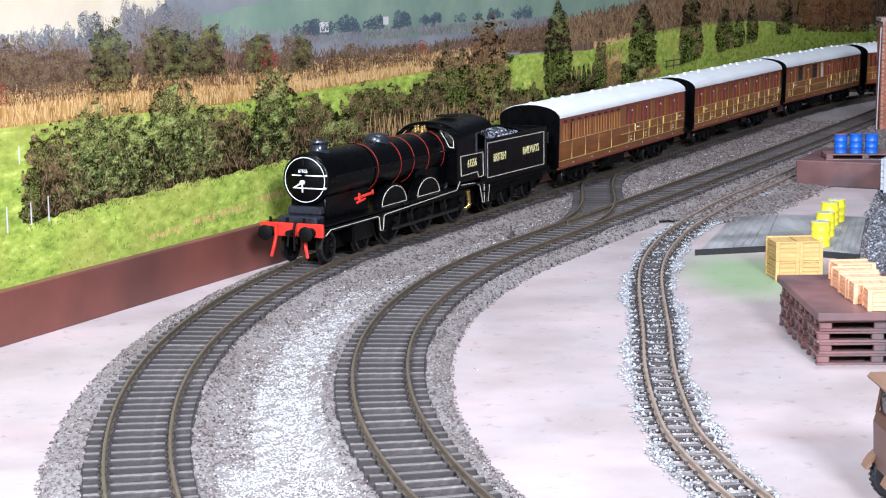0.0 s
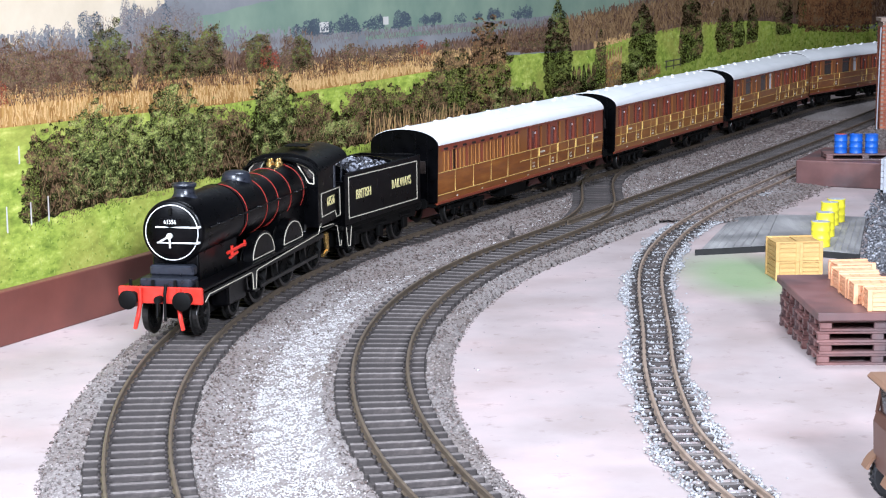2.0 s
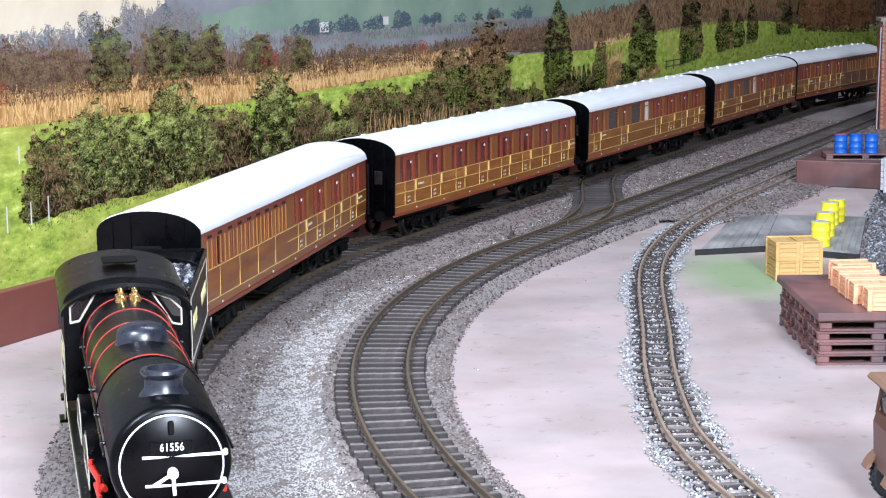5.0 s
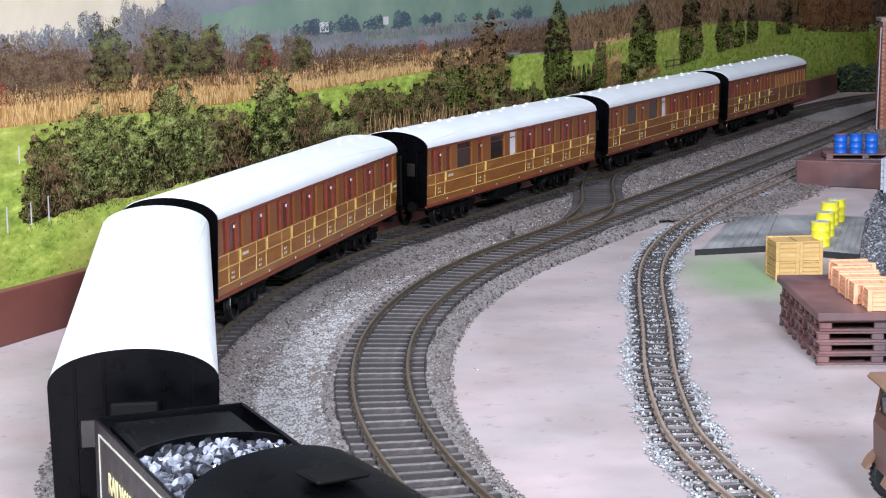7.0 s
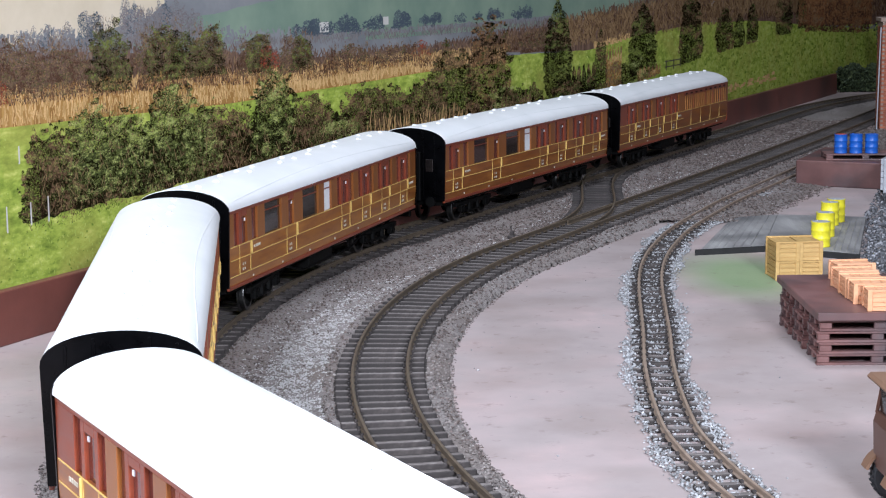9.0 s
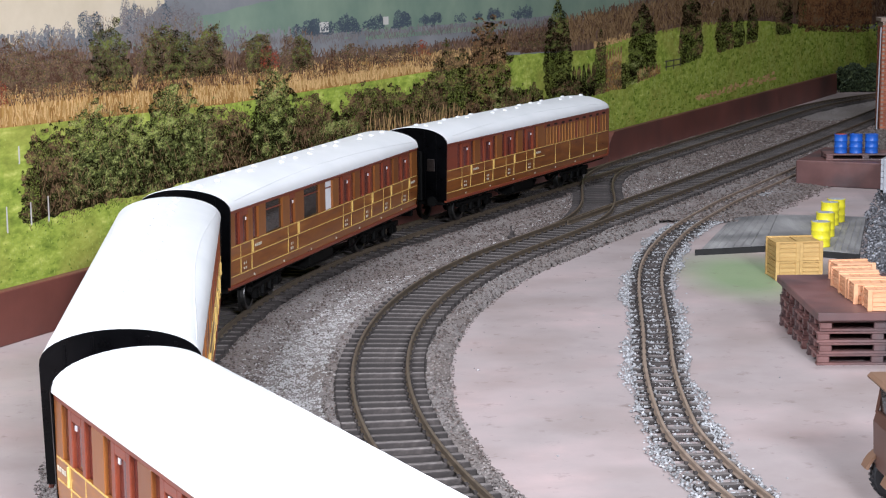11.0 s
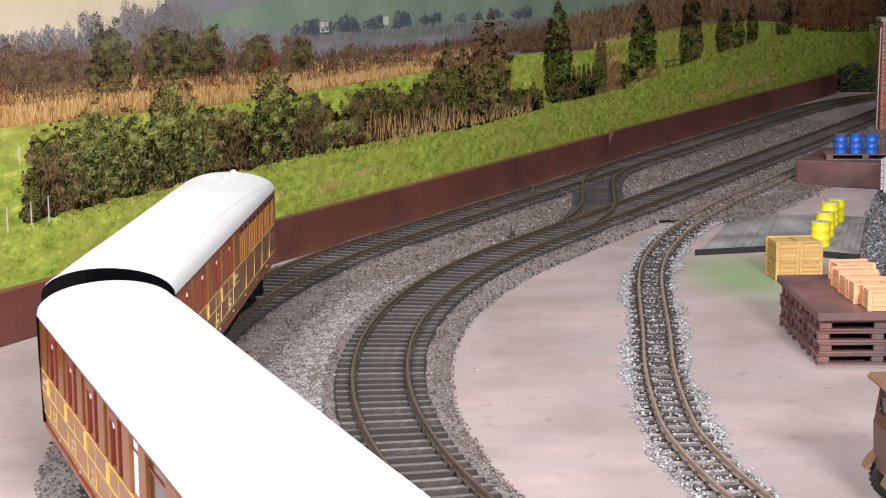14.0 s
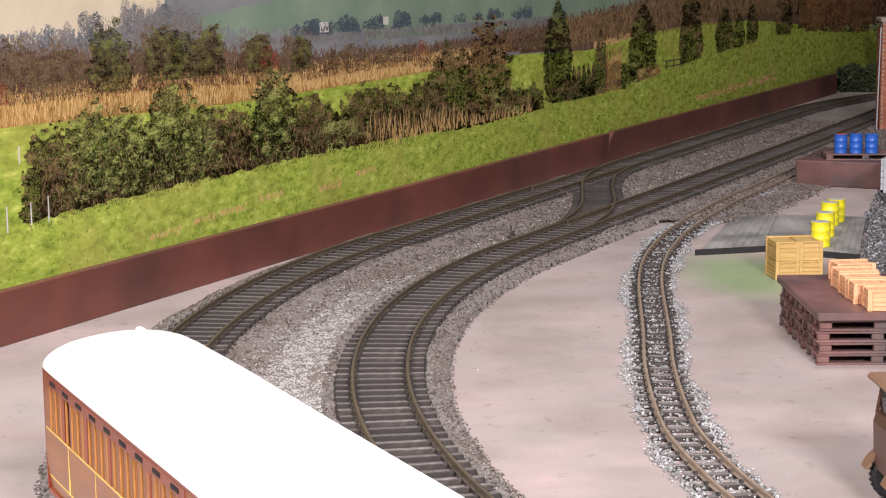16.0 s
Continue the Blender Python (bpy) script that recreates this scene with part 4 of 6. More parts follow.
        for dx, dz in ((-0.9, 0.9), (0.9, 0.9), (-0.9, -0.9), (0.9, -0.9)):
            both_sides("number_mark", stock_box("mark", 0.75, 0.2, 0.9, M["cream"], 0.04), ob, x + 1.0 + dx, SIDE - 0.12, 19.2 + dz, 1)
    for k, x in enumerate(doors_v):
        if k % 2:
            both_sides("gold_line", stock_box("vline_thin", 0.2, 0.3, 10.4, M["gold"], 0.05), ob, x, SIDE - 0.06, 22.0, 1)
        both_sides("vent_slot", stock_box("slot", 4.4, 0.5, 1.0, M["ramp_dark"], 0.1), ob, x, SIDE + 0.1, 38.2, 1)
    if guard:
        both_sides("vent_board", stock_box("vent_board", guard[1] - guard[0], 0.8, 2.2, M["teak_red"], 0.1), ob, (guard[0] + guard[1]) / 2, SIDE - 0.2, 38.2, 1)
        for x in np.arange(guard[0] + 2, guard[1] - 2, 4.6):
            both_sides("batten", stock_box("guard_batten", 0.35, 0.5, 11.2, M["gold_dull"], 0.08), ob, float(x), SIDE - 0.1, 33.2, 1)
    for x in doors[:1] + doors[-1:]:
        for k in range(4):
            both_sides("lettering_bar", stock_box("letter", 1.1, 0.2, 1.0, M["cream"], 0.04), ob, x - 9 - 1.7 * k, SIDE + 0.05, 25.0, 1)
    for x in range(-90, 100, 30):
        both_sides("step_lamp", stock_box("dot", 0.8, 0.4, 0.8, M["cream"], 0.1), ob, x, side_profile(14.2) + 0.1, 14.4, 1)

    # roof: an arch with closed ends, rain strips and ventilators
    bm = bmesh.new()
    arc = [(17.45 * math.cos(a), 40.3 + 7.6 * math.sin(a) ** 0.9) for a in np.linspace(0.0, math.pi, 25)]
    rows = []
    xs = [H + 0.5, H - 12, 0, -H + 12, -H + 4, -H + 0.5, -H - 0.5] if domed_end else [H + 0.5, 0, -H - 0.5]
    drop = [0, 0, 0, 0, 0.06, 0.18, 0.42] if domed_end else [0, 0, 0]
    for x, d in zip(xs, drop):
        rows.append([bm.verts.new(Vector((x, y * (1 - d * 0.06), 40.6 + (z - 40.6) * (1 - d))) * MM) for y, z in arc])
    for a, b in zip(rows, rows[1:]):
        for k in range(len(arc) - 1):
            bm.faces.new((a[k], a[k + 1], b[k + 1], b[k]))
        bm.faces.new((a[-1], a[0], b[0], b[-1]))
    bm.faces.new(rows[0][::-1]), bm.faces.new(rows[-1])
    bmesh.ops.recalc_face_normals(bm, faces=bm.faces[:])
    roof = part("roof", bm, M["roof_white"], ob, "matt white arched roof", True)
    if "vent" not in STOCK:
        bm = bmesh.new()
        box(bm, -1.5, 1.5, -0.8, 0.8, -0.3, 1.0, 0.35)
        box(bm, -0.8, 0.8, -1.2, 1.2, -0.3, 0.7, 0.3)
        me = bpy.data.meshes.new("ventilator")
        bm.to_mesh(me), bm.free()
        me.materials.append(M["roof_white"])
        STOCK["vent"] = me
    for k in range(14):
        x = H - 8 - k * (2 * H - 16) / 13
        for sgn in ((1, -1) if k % 3 == 0 else (1,) if k % 2 else (-1,)):
            o = new("ventilator", STOCK["vent"])
            o.parent = roof
            o.matrix_basis = Matrix.Translation((x * MM, sgn * 2.6 * MM, 47.6 * MM))
    for sgn in (1, -1):
        rain = bpy.data.curves.new("rain_strip", "CURVE")
        rain.dimensions, rain.bevel_depth, rain.bevel_resolution = "3D", 0.13 * MM, 1
        xs = np.linspace(-H + 6, H - 6, 21)
        sp = rain.splines.new("POLY")
        sp.points.add(len(xs) - 1)
        for p, x in zip(sp.points, xs):
            z = 45.6 - 2.6 * (abs(x) / H) ** 2
            y = 17.45 * math.sqrt(max(0.0, 1 - ((z - 40.3) / 7.6) ** 2.2)) + 0.02
            p.co = (x * MM, sgn * y * MM, z * MM, 1)
        rain.materials.append(M["roof_white"])
        o = new("rain_strip", rain)
        o.parent = roof

    # ends
    end_mat = M["black"]
    for x, dark in ((H, True), (-H, not domed_end)):
        bm = bmesh.new()
        pts = [(16.9, 13.4)] + [(17.6 * math.cos(a), 40.1 + 7.5 * math.sin(a) ** 0.9) for a in np.linspace(0.0, math.pi, 21)] + [(-16.9, 13.4)]
        if not dark:
            pts = [(16.9, 13.4), (17.0, 40.2), (-17.0, 40.2), (-16.9, 13.4)]
        s = 1 if x > 0 else -1
        extrude(bm, pts, "x", x + s * 0.15, x + s * 0.9)
        panel = part("end_panel", bm, end_mat if dark else M["teak_red"], ob, "black panelled end" if dark else "teak end")
        if dark:
            for y in (-12, -6, 6, 12):
                bm = bmesh.new()
                top = 40.1 + 7.1 * math.sqrt(max(0, 1 - (y / 17.6) ** 2)) - 0.8
                box(bm, x + s * 0.8, x + s * 1.25, y - 0.3, y + 0.3, 14, top, 0.1)
                part("rib", bm, end_mat, panel)
            bm = bmesh.new()
            box(bm, x + s * 0.8, x + s * 2.6, -5.0, 5.0, 13, 36.5, 0.4)
            part("gangway", bm, M["chassis"], panel)
            for y in (-9.2, 9.2):
                bm = bmesh.new()
                box(bm, x + s * 0.8, x + s * 1.2, y - 2, y + 2, 27, 33, 0.2)
                part("end_window", bm, M["glass_dark"], panel)
        for y in (-11.5, 11.5):
            bm = bmesh.new()
            rod(bm, (x, y, 13.2), (x + s * 5, y, 13.2), 0.9)
            rod(bm, (x + s * 4.6, y, 13.2), (x + s * 5.4, y, 13.2), 2.4, seg=16)
            part("buffer", bm, M["chassis"], ob)

    # underframe
    bm = bmesh.new()
    box(bm, -H + 2, H - 2, -14.5, 14.5, 10.6, 13.4, 0.3)
    box(bm, -26, 4, -13, -4, 5.0, 10.6, 0.5)
    box(bm, -6, 22, 4, 13, 5.2, 10.6, 0.5)
    for sgn in (1, -1):
        rod(bm, (-48, sgn * 13, 10.6), (-30, sgn * 13, 6.2), 0.4, seg=6)
        rod(bm, (48, sgn * 13, 10.6), (30, sgn * 13, 6.2), 0.4, seg=6)
        rod(bm, (-30, sgn * 13, 6.2), (30, sgn * 13, 6.2), 0.4, seg=6)
    part("underframe", bm, M["chassis"], ob, "black trussed underframe")
    bm = bmesh.new()
    rod(bm, (H, 0, 9), (H + 10, 0, 8), 0.8, seg=8)
    box(bm, H + 9, H + 11, -3.5, 3.5, 6.5, 9, 0.3)
    part("coupling", bm, M["chassis"], ob)
    ob["bogies"] = 2
    return ob, make_bogie(ob, 70), make_bogie(ob, -70)


def compartments(centres):
    out = []
    for x in centres:
        out += [(x + 7.9, 4.6, "win"), (x, 6.6, "door"), (x - 7.9, 4.6, "win")]
    return out


full = compartments([98 - 28.0 * k for k in range(8)])
mixed = [(106.4, 4.2, "win"), (98.8, 5.0, "door"), (89.0, 5.6, "win"), (70.3, 17.2, "big"), (51.3, 5.6, "door"), (29.5, 18.0, "big"), (9.4, 8.8, "blind")] + compartments([-12.7, -40.0, -67.0, -94.5])
brake = [(103.5, 9.0, "boards"), (94.0, 4.6, "dark"), (85.0, 9.0, "boards"), (70.0, 15.0, "boards"), (48.0, 24.0, "boards"), (23.0, 20.0, "boards")] + compartments([-8.0, -35.5, -63.0, -90.5])
brake_back = [(-x, w, k) for x, w, k in brake]

COACHES = [
    make_coach("varnished teak brake coach with white roof and boarded guard end", brake, (12, 110), False),
    make_coach("varnished teak compartment coach with white roof and black ends", full, None, False),
    make_coach("varnished teak corridor coach with one white-blinded window", mixed, None, False),
    make_coach("varnished teak corridor coach with one white-blinded window", mixed, None, False),
    make_coach("varnished teak brake coach with domed white roof at the train's tail", brake_back, (-110, -12), True),
]

def lining(name, points, y, parent, mat, width=0.5, mirrored=True):
    """A painted line on a vehicle's side: through (x, z) pairs, on the face y and on its twin."""
    for sgn in ((1, -1) if mirrored else (1,)):
        bm = bmesh.new()
        for (xa, za), (xb, zb) in zip(points, points[1:]):
            d = math.hypot(xb - xa, zb - za)
            m = Matrix.Translation(Vector(((xa + xb) / 2, sgn * y, (za + zb) / 2)) * MM) @ Matrix.Rotation(-math.atan2(zb - za, xb - xa), 4, "Y")
            box(bm, -d / 2 - width * 0.4, d / 2 + width * 0.4, -0.12, 0.12, -width / 2, width / 2, 0, m)
        part(name, bm, mat, parent)


def lettering(text, size, x, y, z, parent, mat, facing, spread=1.0):
    """Raised lettering; facing +1 or -1 for the two sides, 0 for the front."""
    data = bpy.data.curves.new("lettering", "FONT")
    data.body, data.size, data.extrude, data.align_x, data.align_y = text, size * MM, 0.08 * MM, "CENTER", "CENTER"
    data.offset = 0.004 * MM * size
    data.space_character = spread
    data.materials.append(mat)
    ob = new("lettering", data)
    ob.parent = parent
    if facing == 0:
        turn = Matrix.Rotation(math.pi / 2, 4, "Z")
    else:
        turn = Matrix.Rotation(math.pi if facing > 0 else 0, 4, "Z")
    ob.matrix_basis = Matrix.Translation(Vector((x, y, z)) * MM) @ turn @ Matrix.Rotation(math.pi / 2, 4, "X") @ Matrix.Diagonal((0.82, 1, 1, 1))
    return ob


def make_locomotive():
    ob = tagged(new("steam_locomotive"), "lined black steam locomotive with red buffer beam", "locomotive")
    BZ, R = 37.4, 10.8          # boiler centre and radius

    bm = bmesh.new()
    rod(bm, (-40, 0, BZ), (46, 0, BZ), R, seg=48)
    part("boiler", bm, M["black"], ob, "satin black boiler", True)
    bm = bmesh.new()
    turn = Matrix.Translation((46 * MM, 0, BZ * MM)) @ Matrix.Rotation(math.pi / 2, 4, "Y")
    lathe(bm, [(R + 0.5, 0), (R + 0.5, 43.5), (R + 0.2, 44.6), (R - 0.6, 45.2)], turn, 48)
    box(bm, 47, 89, -8.5, 8.5, 19.5, 32, 0.6)
    smokebox = part("smokebox", bm, M["black"], ob, "black smokebox on its saddle", True)
    bm = bmesh.new()
    turn = Matrix.Translation((91 * MM, 0, BZ * MM)) @ Matrix.Rotation(math.pi / 2, 4, "Y")
    lathe(bm, [(9.9, 0), (9.7, 0.6), (8, 1.3), (5, 2.0), (2, 2.3), (0.3, 2.4)], turn, 44)
    door = part("smokebox_door", bm, M["black"], ob, "domed smokebox door with white ring", True)
    bm = bmesh.new()
    seg = 56
    for k in range(seg):
        a0, a1 = k * math.tau / seg, (k + 1) * math.tau / seg
        rod(bm, (91.8, 9.5 * math.cos(a0), BZ + 9.5 * math.sin(a0)), (91.8, 9.5 * math.cos(a1), BZ + 9.5 * math.sin(a1)), 0.17, seg=5)
    part("ring", bm, M["white_line"], door)
    for z in (BZ + 2.0, BZ - 3.4):
        bm = bmesh.new()
        half = 8.6 if z > BZ else 8.2
        rod(bm, (93.0, -half + 3.2, z), (93.0, half + 1.6, z), 0.3, seg=8)
        rod(bm, (93.0, half + 1.2, z), (91.0, half + 1.4, z), 0.5, seg=6)
        part("hinge_strap", bm, M["white_line"], door)
    bm = bmesh.new()
    rod(bm, (93.2, 0, BZ - 0.9), (94.8, 0, BZ - 0.9), 1.0, seg=12)
    rod(bm, (94.4, 0, BZ - 0.9), (94.4, -3.6, BZ - 3.0), 0.35, seg=6)
    rod(bm, (94.4, 0, BZ - 0.9), (94.4, 0.2, BZ - 5.0), 0.35, seg=6)
    part("door_handle", bm, M["white_line"], door)
    bm = bmesh.new()
    box(bm, 92.6, 93.3, -3.9, 3.9, BZ + 2.7, BZ + 4.9, 0.1)
    part("plate", bm, M["black"], door)
    lettering("61556", 2.1, 93.45, 0, BZ + 3.8, door, M["white_line"], 0, 1.05)
    bm = bmesh.new()
    box(bm, 92.2, 93.6, -0.5, 0.5, BZ + 6.2, BZ + 8.6, 0.2)
    part("lamp_iron", bm, M["chassis"], door)

    # bands round the boiler
    for x, w in ((45.0, 0.5), (41.0, 0.9), (16.5, 0.5), (2.0, 0.6), (-15.0, 0.6), (-33.0, 0.6)):
        bm = bmesh.new()
        r = R + 0.1 + (0.5 if x > 44.9 else 0)
        turn = Matrix.Translation(((x - w / 5) * MM, 0, BZ * MM)) @ Matrix.Rotation(math.pi / 2, 4, "Y")
        lathe(bm, [(r - 0.3, 0), (r + 0.1, 0.02), (r + 0.1, w * 0.38), (r - 0.3, w * 0.4)], turn, 48)
        part("boiler_band", bm, M["boiler_red"] if x < 44.9 else M["black"], ob, "thin red boiler band" if x < 44.9 else "")
    # chimney, dome, safety valves
    bm = bmesh.new()
    lathe(bm, [(5.2, 46.8), (4.4, 48.2), (3.7, 49.2), (3.6, 51.2), (4.1, 51.7), (4.4, 52.3), (4.2, 52.9), (3.1, 53.0), (2.9, 50.5)], Matrix.Translation((78 * MM, 0, 0)), 32)
    part("chimney", bm, M["sheen_trim"], ob, "squat lipped chimney", True)
    bm = bmesh.new()
    lathe(bm, [(7.0, 46.2), (5.9, 47.2), (5.6, 49.0), (5.3, 50.6), (4.5, 51.5), (3.0, 52.1), (0.3, 52.3)], Matrix.Translation((20 * MM, 0, 0)), 32)
    part("dome", bm, M["sheen_trim"], ob, "rounded steam dome", True)
    for y in (-1.7, 1.7):
        for x in (-27.5, -30.5):
            bm = bmesh.new()
            lathe(bm, [(1.2, 46.8), (1.1, 48.6), (1.4, 48.9), (1.3, 50.2), (0.7, 50.6), (0.7, 51.6), (0.2, 52.0)], Matrix.Translation((x * MM, y * MM, 0)), 12)
            part("safety_valve", bm, M["brass"], ob, "brass safety valve", True)
    for sgn in (1, -1):
        bm = bmesh.new()
        rod(bm, (-36, sgn * 11.4, BZ + 1.2), (86, sgn * 11.9, BZ + 1.2), 0.28, seg=6)
        for x in (-20, 4, 28, 52, 76):
            rod(bm, (x, sgn * 10.6, BZ + 1.2), (x, sgn * 12.2, BZ + 1.2), 0.45, seg=8)
        part("handrail", bm, M["black"], ob)

    # running plate, buffer beam and front platform
    bm = bmesh.new()
    box(bm, -78, 104, -15.2, 15.2, 19.2, 20.2, 0.25)
    part("running_plate", bm, M["black"], ob)
    for sgn in (1, -1):
        bm = bmesh.new()
        box(bm, -46, 103, sgn * 14.4, sgn * 15.1, 16.6, 18.6, 0.1)
        part("valance", bm, M["black"], ob)
    bm = bmesh.new()
    box(bm, 103.4, 105.2, -15, 15, 14.9, 20.6, 0.3)
    beam = part("buffer_beam", bm, M["red"], ob, "bright red buffer beam")
    for y in (-9.6, 9.6):
        bm = bmesh.new()
        lathe(bm, [(2.2, 0), (1.9, 2.4), (1.5, 3.6), (1.3, 3.7), (1.3, 5.0), (3.2, 5.2), (3.3, 5.7), (2.4, 6.2)], Matrix.Translation((105 * MM, y * MM, 16.9 * MM)) @ Matrix.Rotation(math.pi / 2, 4, "Y"), 22)
        part("buffer", bm, M["chassis"], beam, "", True)
        bm = bmesh.new()
        s = 0.72 * y
        rod(bm, (105.8, s, 20.4), (105.8, s, 15.2), 0.85, seg=8)
        rod(bm, (105.8, s, 15.4), (106.6, s * 1.1, 10.4), 0.8, seg=8)
        rod(bm, (106.6, s * 1.1, 10.6), (107.0, s * 1.25, 6.4), 0.8, 0.7, seg=8)
        part("guard_iron", bm, M["red"], beam, "red guard iron")
    bm = bmesh.new()
    rod(bm, (105, 0, 16.6), (108.2, 0, 16.6), 1.3, seg=12)
    rod(bm, (107.6, 0, 17.4), (108.4, 0, 11.0), 0.55, seg=8)
    rod(bm, (105.6, 2.4, 21.6), (107.2, 2.4, 18.4), 0.6, seg=8)
    rod(bm, (107.2, 2.4, 18.4), (107.0, 2.4, 9.4), 0.55, seg=8)
    part("coupling_hook", bm, M["chassis"], beam)
    bm = bmesh.new()
    box(bm, 91.8, 100, -9.3, 9.3, 19.6, 22.6, 0.6)
    part("front_step", bm, M["sheen_trim"], ob, "black step plate below the smokebox, blue-grey sheen put in its colour")
    bm = bmesh.new()
    box(bm, 89, 93.6, -8.0, 8.0, 22.6, 26.2, 0.7)
    part("saddle_front", bm, M["sheen_trim"], ob)
    for y in (-12, -4, 4, 12):
        bm = bmesh.new()
        box(bm, 100.6, 101.4, y - 0.5, y + 0.5, 19.6, 22.4, 0.1)
        part("lamp_iron", bm, M["chassis"], ob)

    # splashers over the driving wheels
    for x0, x1, top in ((15.5, 44.0, 29.8), (-22.5, 5, 29.4)):
        for sgn in (1, -1):
            bm = bmesh.new()
            xc, h = (x0 + x1) / 2, (x1 - x0) / 2
            pts = [(xc + h * math.cos(a), 19.6 + (top - 19.6) * math.sin(a)) for a in np.linspace(0, math.pi, 17)]
            extrude(bm, pts, "y", sgn * 9.5, sgn * 13.2)
            part("splasher", bm, M["black"], ob, "", True)
        e = 1.1
        pts = [(xc + (h - e) * math.cos(a), 20.6 + (top - 20.6 - e) * math.sin(a)) for a in np.linspace(0.02, math.pi - 0.02, 17)]
        lining("white_line", pts + [pts[0]], 13.3, ob, M["cream"], 0.3)
    lining("white_line", [(102.5, 15.6), (98, 17.6), (52, 17.6), (50, 17.0), (49, 11.0), (46, 11.0), (45, 17.0), (43, 17.6), (-38, 17.6), (-42, 20.5)], 15.2, ob, M["cream"], 0.3)
    for sgn in (1, -1):
        bm = bmesh.new()
        extrude(bm, [(51, 18), (50, 10.4), (45, 10.4), (44, 18)], "y", sgn * 14.2, sgn * 15.0)
        box(bm, 44.6, 50.6, sgn * 13, sgn * 16.2, 10.2, 10.9, 0.1)
        part("footstep", bm, M["black"], ob)
        bm = bmesh.new()
        rod(bm, (66, sgn * 11.2, 26.8), (52, sgn * 13.2, 28.2), 0.65, seg=6)
        rod(bm, (64, sgn * 12.2, 25.2), (64, sgn * 12.2, 29.2), 0.6, seg=6)
        rod(bm, (59, sgn * 12.6, 26.2), (66.5, sgn * 12.2, 25.2), 0.55, seg=6)
        rod(bm, (52.5, sgn * 13.2, 27.4), (52.5, sgn * 13.2, 29.6), 0.5, seg=6)
        part("ejector_linkage", bm, M["red"], ob, "bright red linkage on the smokebox side")
        bm = bmesh.new()
        box(bm, 52, 72, sgn * 6, sgn * 13.2, 8.5, 18.6, 0.8)
        part("cylinder", bm, M["black"], ob)

    # cab: sides with cut-out, front with windows, arched roof
    for sgn in (1, -1):
        bm = bmesh.new()
        extrude(bm, [(-39, 19.6), (-74, 19.6), (-74, 33.5), (-64, 34.5), (-61, 43.8), (-39, 43.8)], "y", sgn * 14.4, sgn * 15.2)
        part("cab_side", bm, M["black"], ob)
        bm = bmesh.new()
        rod(bm, (-76, sgn * 14.8, 20), (-76, sgn * 14.8, 44), 0.5, seg=8)
        rod(bm, (-63, sgn * 15.0, 33), (-63, sgn * 15.0, 44), 0.9, seg=8)
        part("cab_pillar", bm, M["sheen_trim"], ob)
        lettering("61556", 5.4, -57.5, sgn * 15.3, 28.0, ob, M["letter"], sgn)
        bm = bmesh.new()
        extrude(bm, [(-69, 19), (-71.5, 6.5), (-77.5, 6.5), (-76, 19)], "y", sgn * 13.8, sgn * 14.8)
        box(bm, -78, -71, sgn * 12.8, sgn * 16.4, 6.2, 7.0, 0.1)
        box(bm, -77, -71, sgn * 12.8, sgn * 15.9, 12.2, 12.9, 0.1)
        part("cab_step", bm, M["black"], ob)
        bm = bmesh.new()
        rod(bm, (-58, sgn * 12.5, 14.5), (-60, sgn * 12.5, 6.5), 1.3, 0.9, seg=8)
        rod(bm, (-60, sgn * 12.5, 7), (-54, sgn * 12.5, 5.5), 0.9, seg=8)
        part("injector_pipe", bm, M["brass"], ob, "brass injector pipe under the cab")
    lining("white_line", [(-43.0, 32.6), (-71.5, 32.2), (-72.0, 20.4), (-66, 20.4), (-64, 23.2), (-43.6, 23.0), (-43.0, 32.6)], 15.3, ob, M["cream"], 0.34)
    lining("white_line", [(-44, 18.6), (-60, 18.0), (-68, 16.0), (-71.4, 7.2), (-74.0, 7.2), (-73.5, 16)], 15.0, ob, M["cream"], 0.3)
    bm = bmesh.new()
    arch = [(15.2 * math.cos(a), 43.6 + 6.0 * math.sin(a)) for a in np.linspace(0, math.pi, 21)]
    extrude(bm, [(15.2, 19.6)] + arch + [(-15.2, 19.6)], "x", -39.4, -38.6)
    part("cab_front", bm, M["black"], ob)
    for sgn in (1, -1):
        shape = [(6.5, 48.0), (11.0, 46.2), (13.6, 43.6), (13.6, 39.6), (11.4, 40.0)]
        bm = bmesh.new()
        extrude(bm, [(sgn * y, z) for y, z in shape], "x", -38.6, -38.35)
        w = part("cab_window", bm, M["glass_dark"], ob, "cab spectacle window with pale frame")
        bm = bmesh.new()
        for (ya, za), (yb, zb) in zip(shape, shape[1:] + shape[:1]):
            rod(bm, (-38.2, sgn * ya, za), (-38.2, sgn * yb, zb), 0.25, seg=5)
        part("frame", bm, M["cream"], w)
    bm = bmesh.new()
    top = [(16.0 * math.cos(a), 43.8 + 6.6 * math.sin(a)) for a in np.linspace(0, math.pi, 25)]
    under = [(15.4 * math.cos(a), 43.8 + 5.8 * math.sin(a)) for a in np.linspace(math.pi, 0, 25)]
    extrude(bm, top + under, "x", -82, -34)
    part("cab_roof", bm, M["black"], ob, "arched black cab roof", True)
    bm = bmesh.new()
    box(bm, -66, -58, -4.5, 4.5, 50.2, 51.0, 0.3)
    part("roof_vent", bm, M["chassis"], ob)
    # firebox between the boiler and the cab, frames, wheels and rods
    bm = bmesh.new()
    rod(bm, (-39, 0, BZ), (-36.5, 0, BZ), R + 0.4, seg=40)
    box(bm, -39, -4, -9.2, 9.2, 19.6, 33, 0.8)
    part("firebox", bm, M["black"], ob)
    bm = bmesh.new()
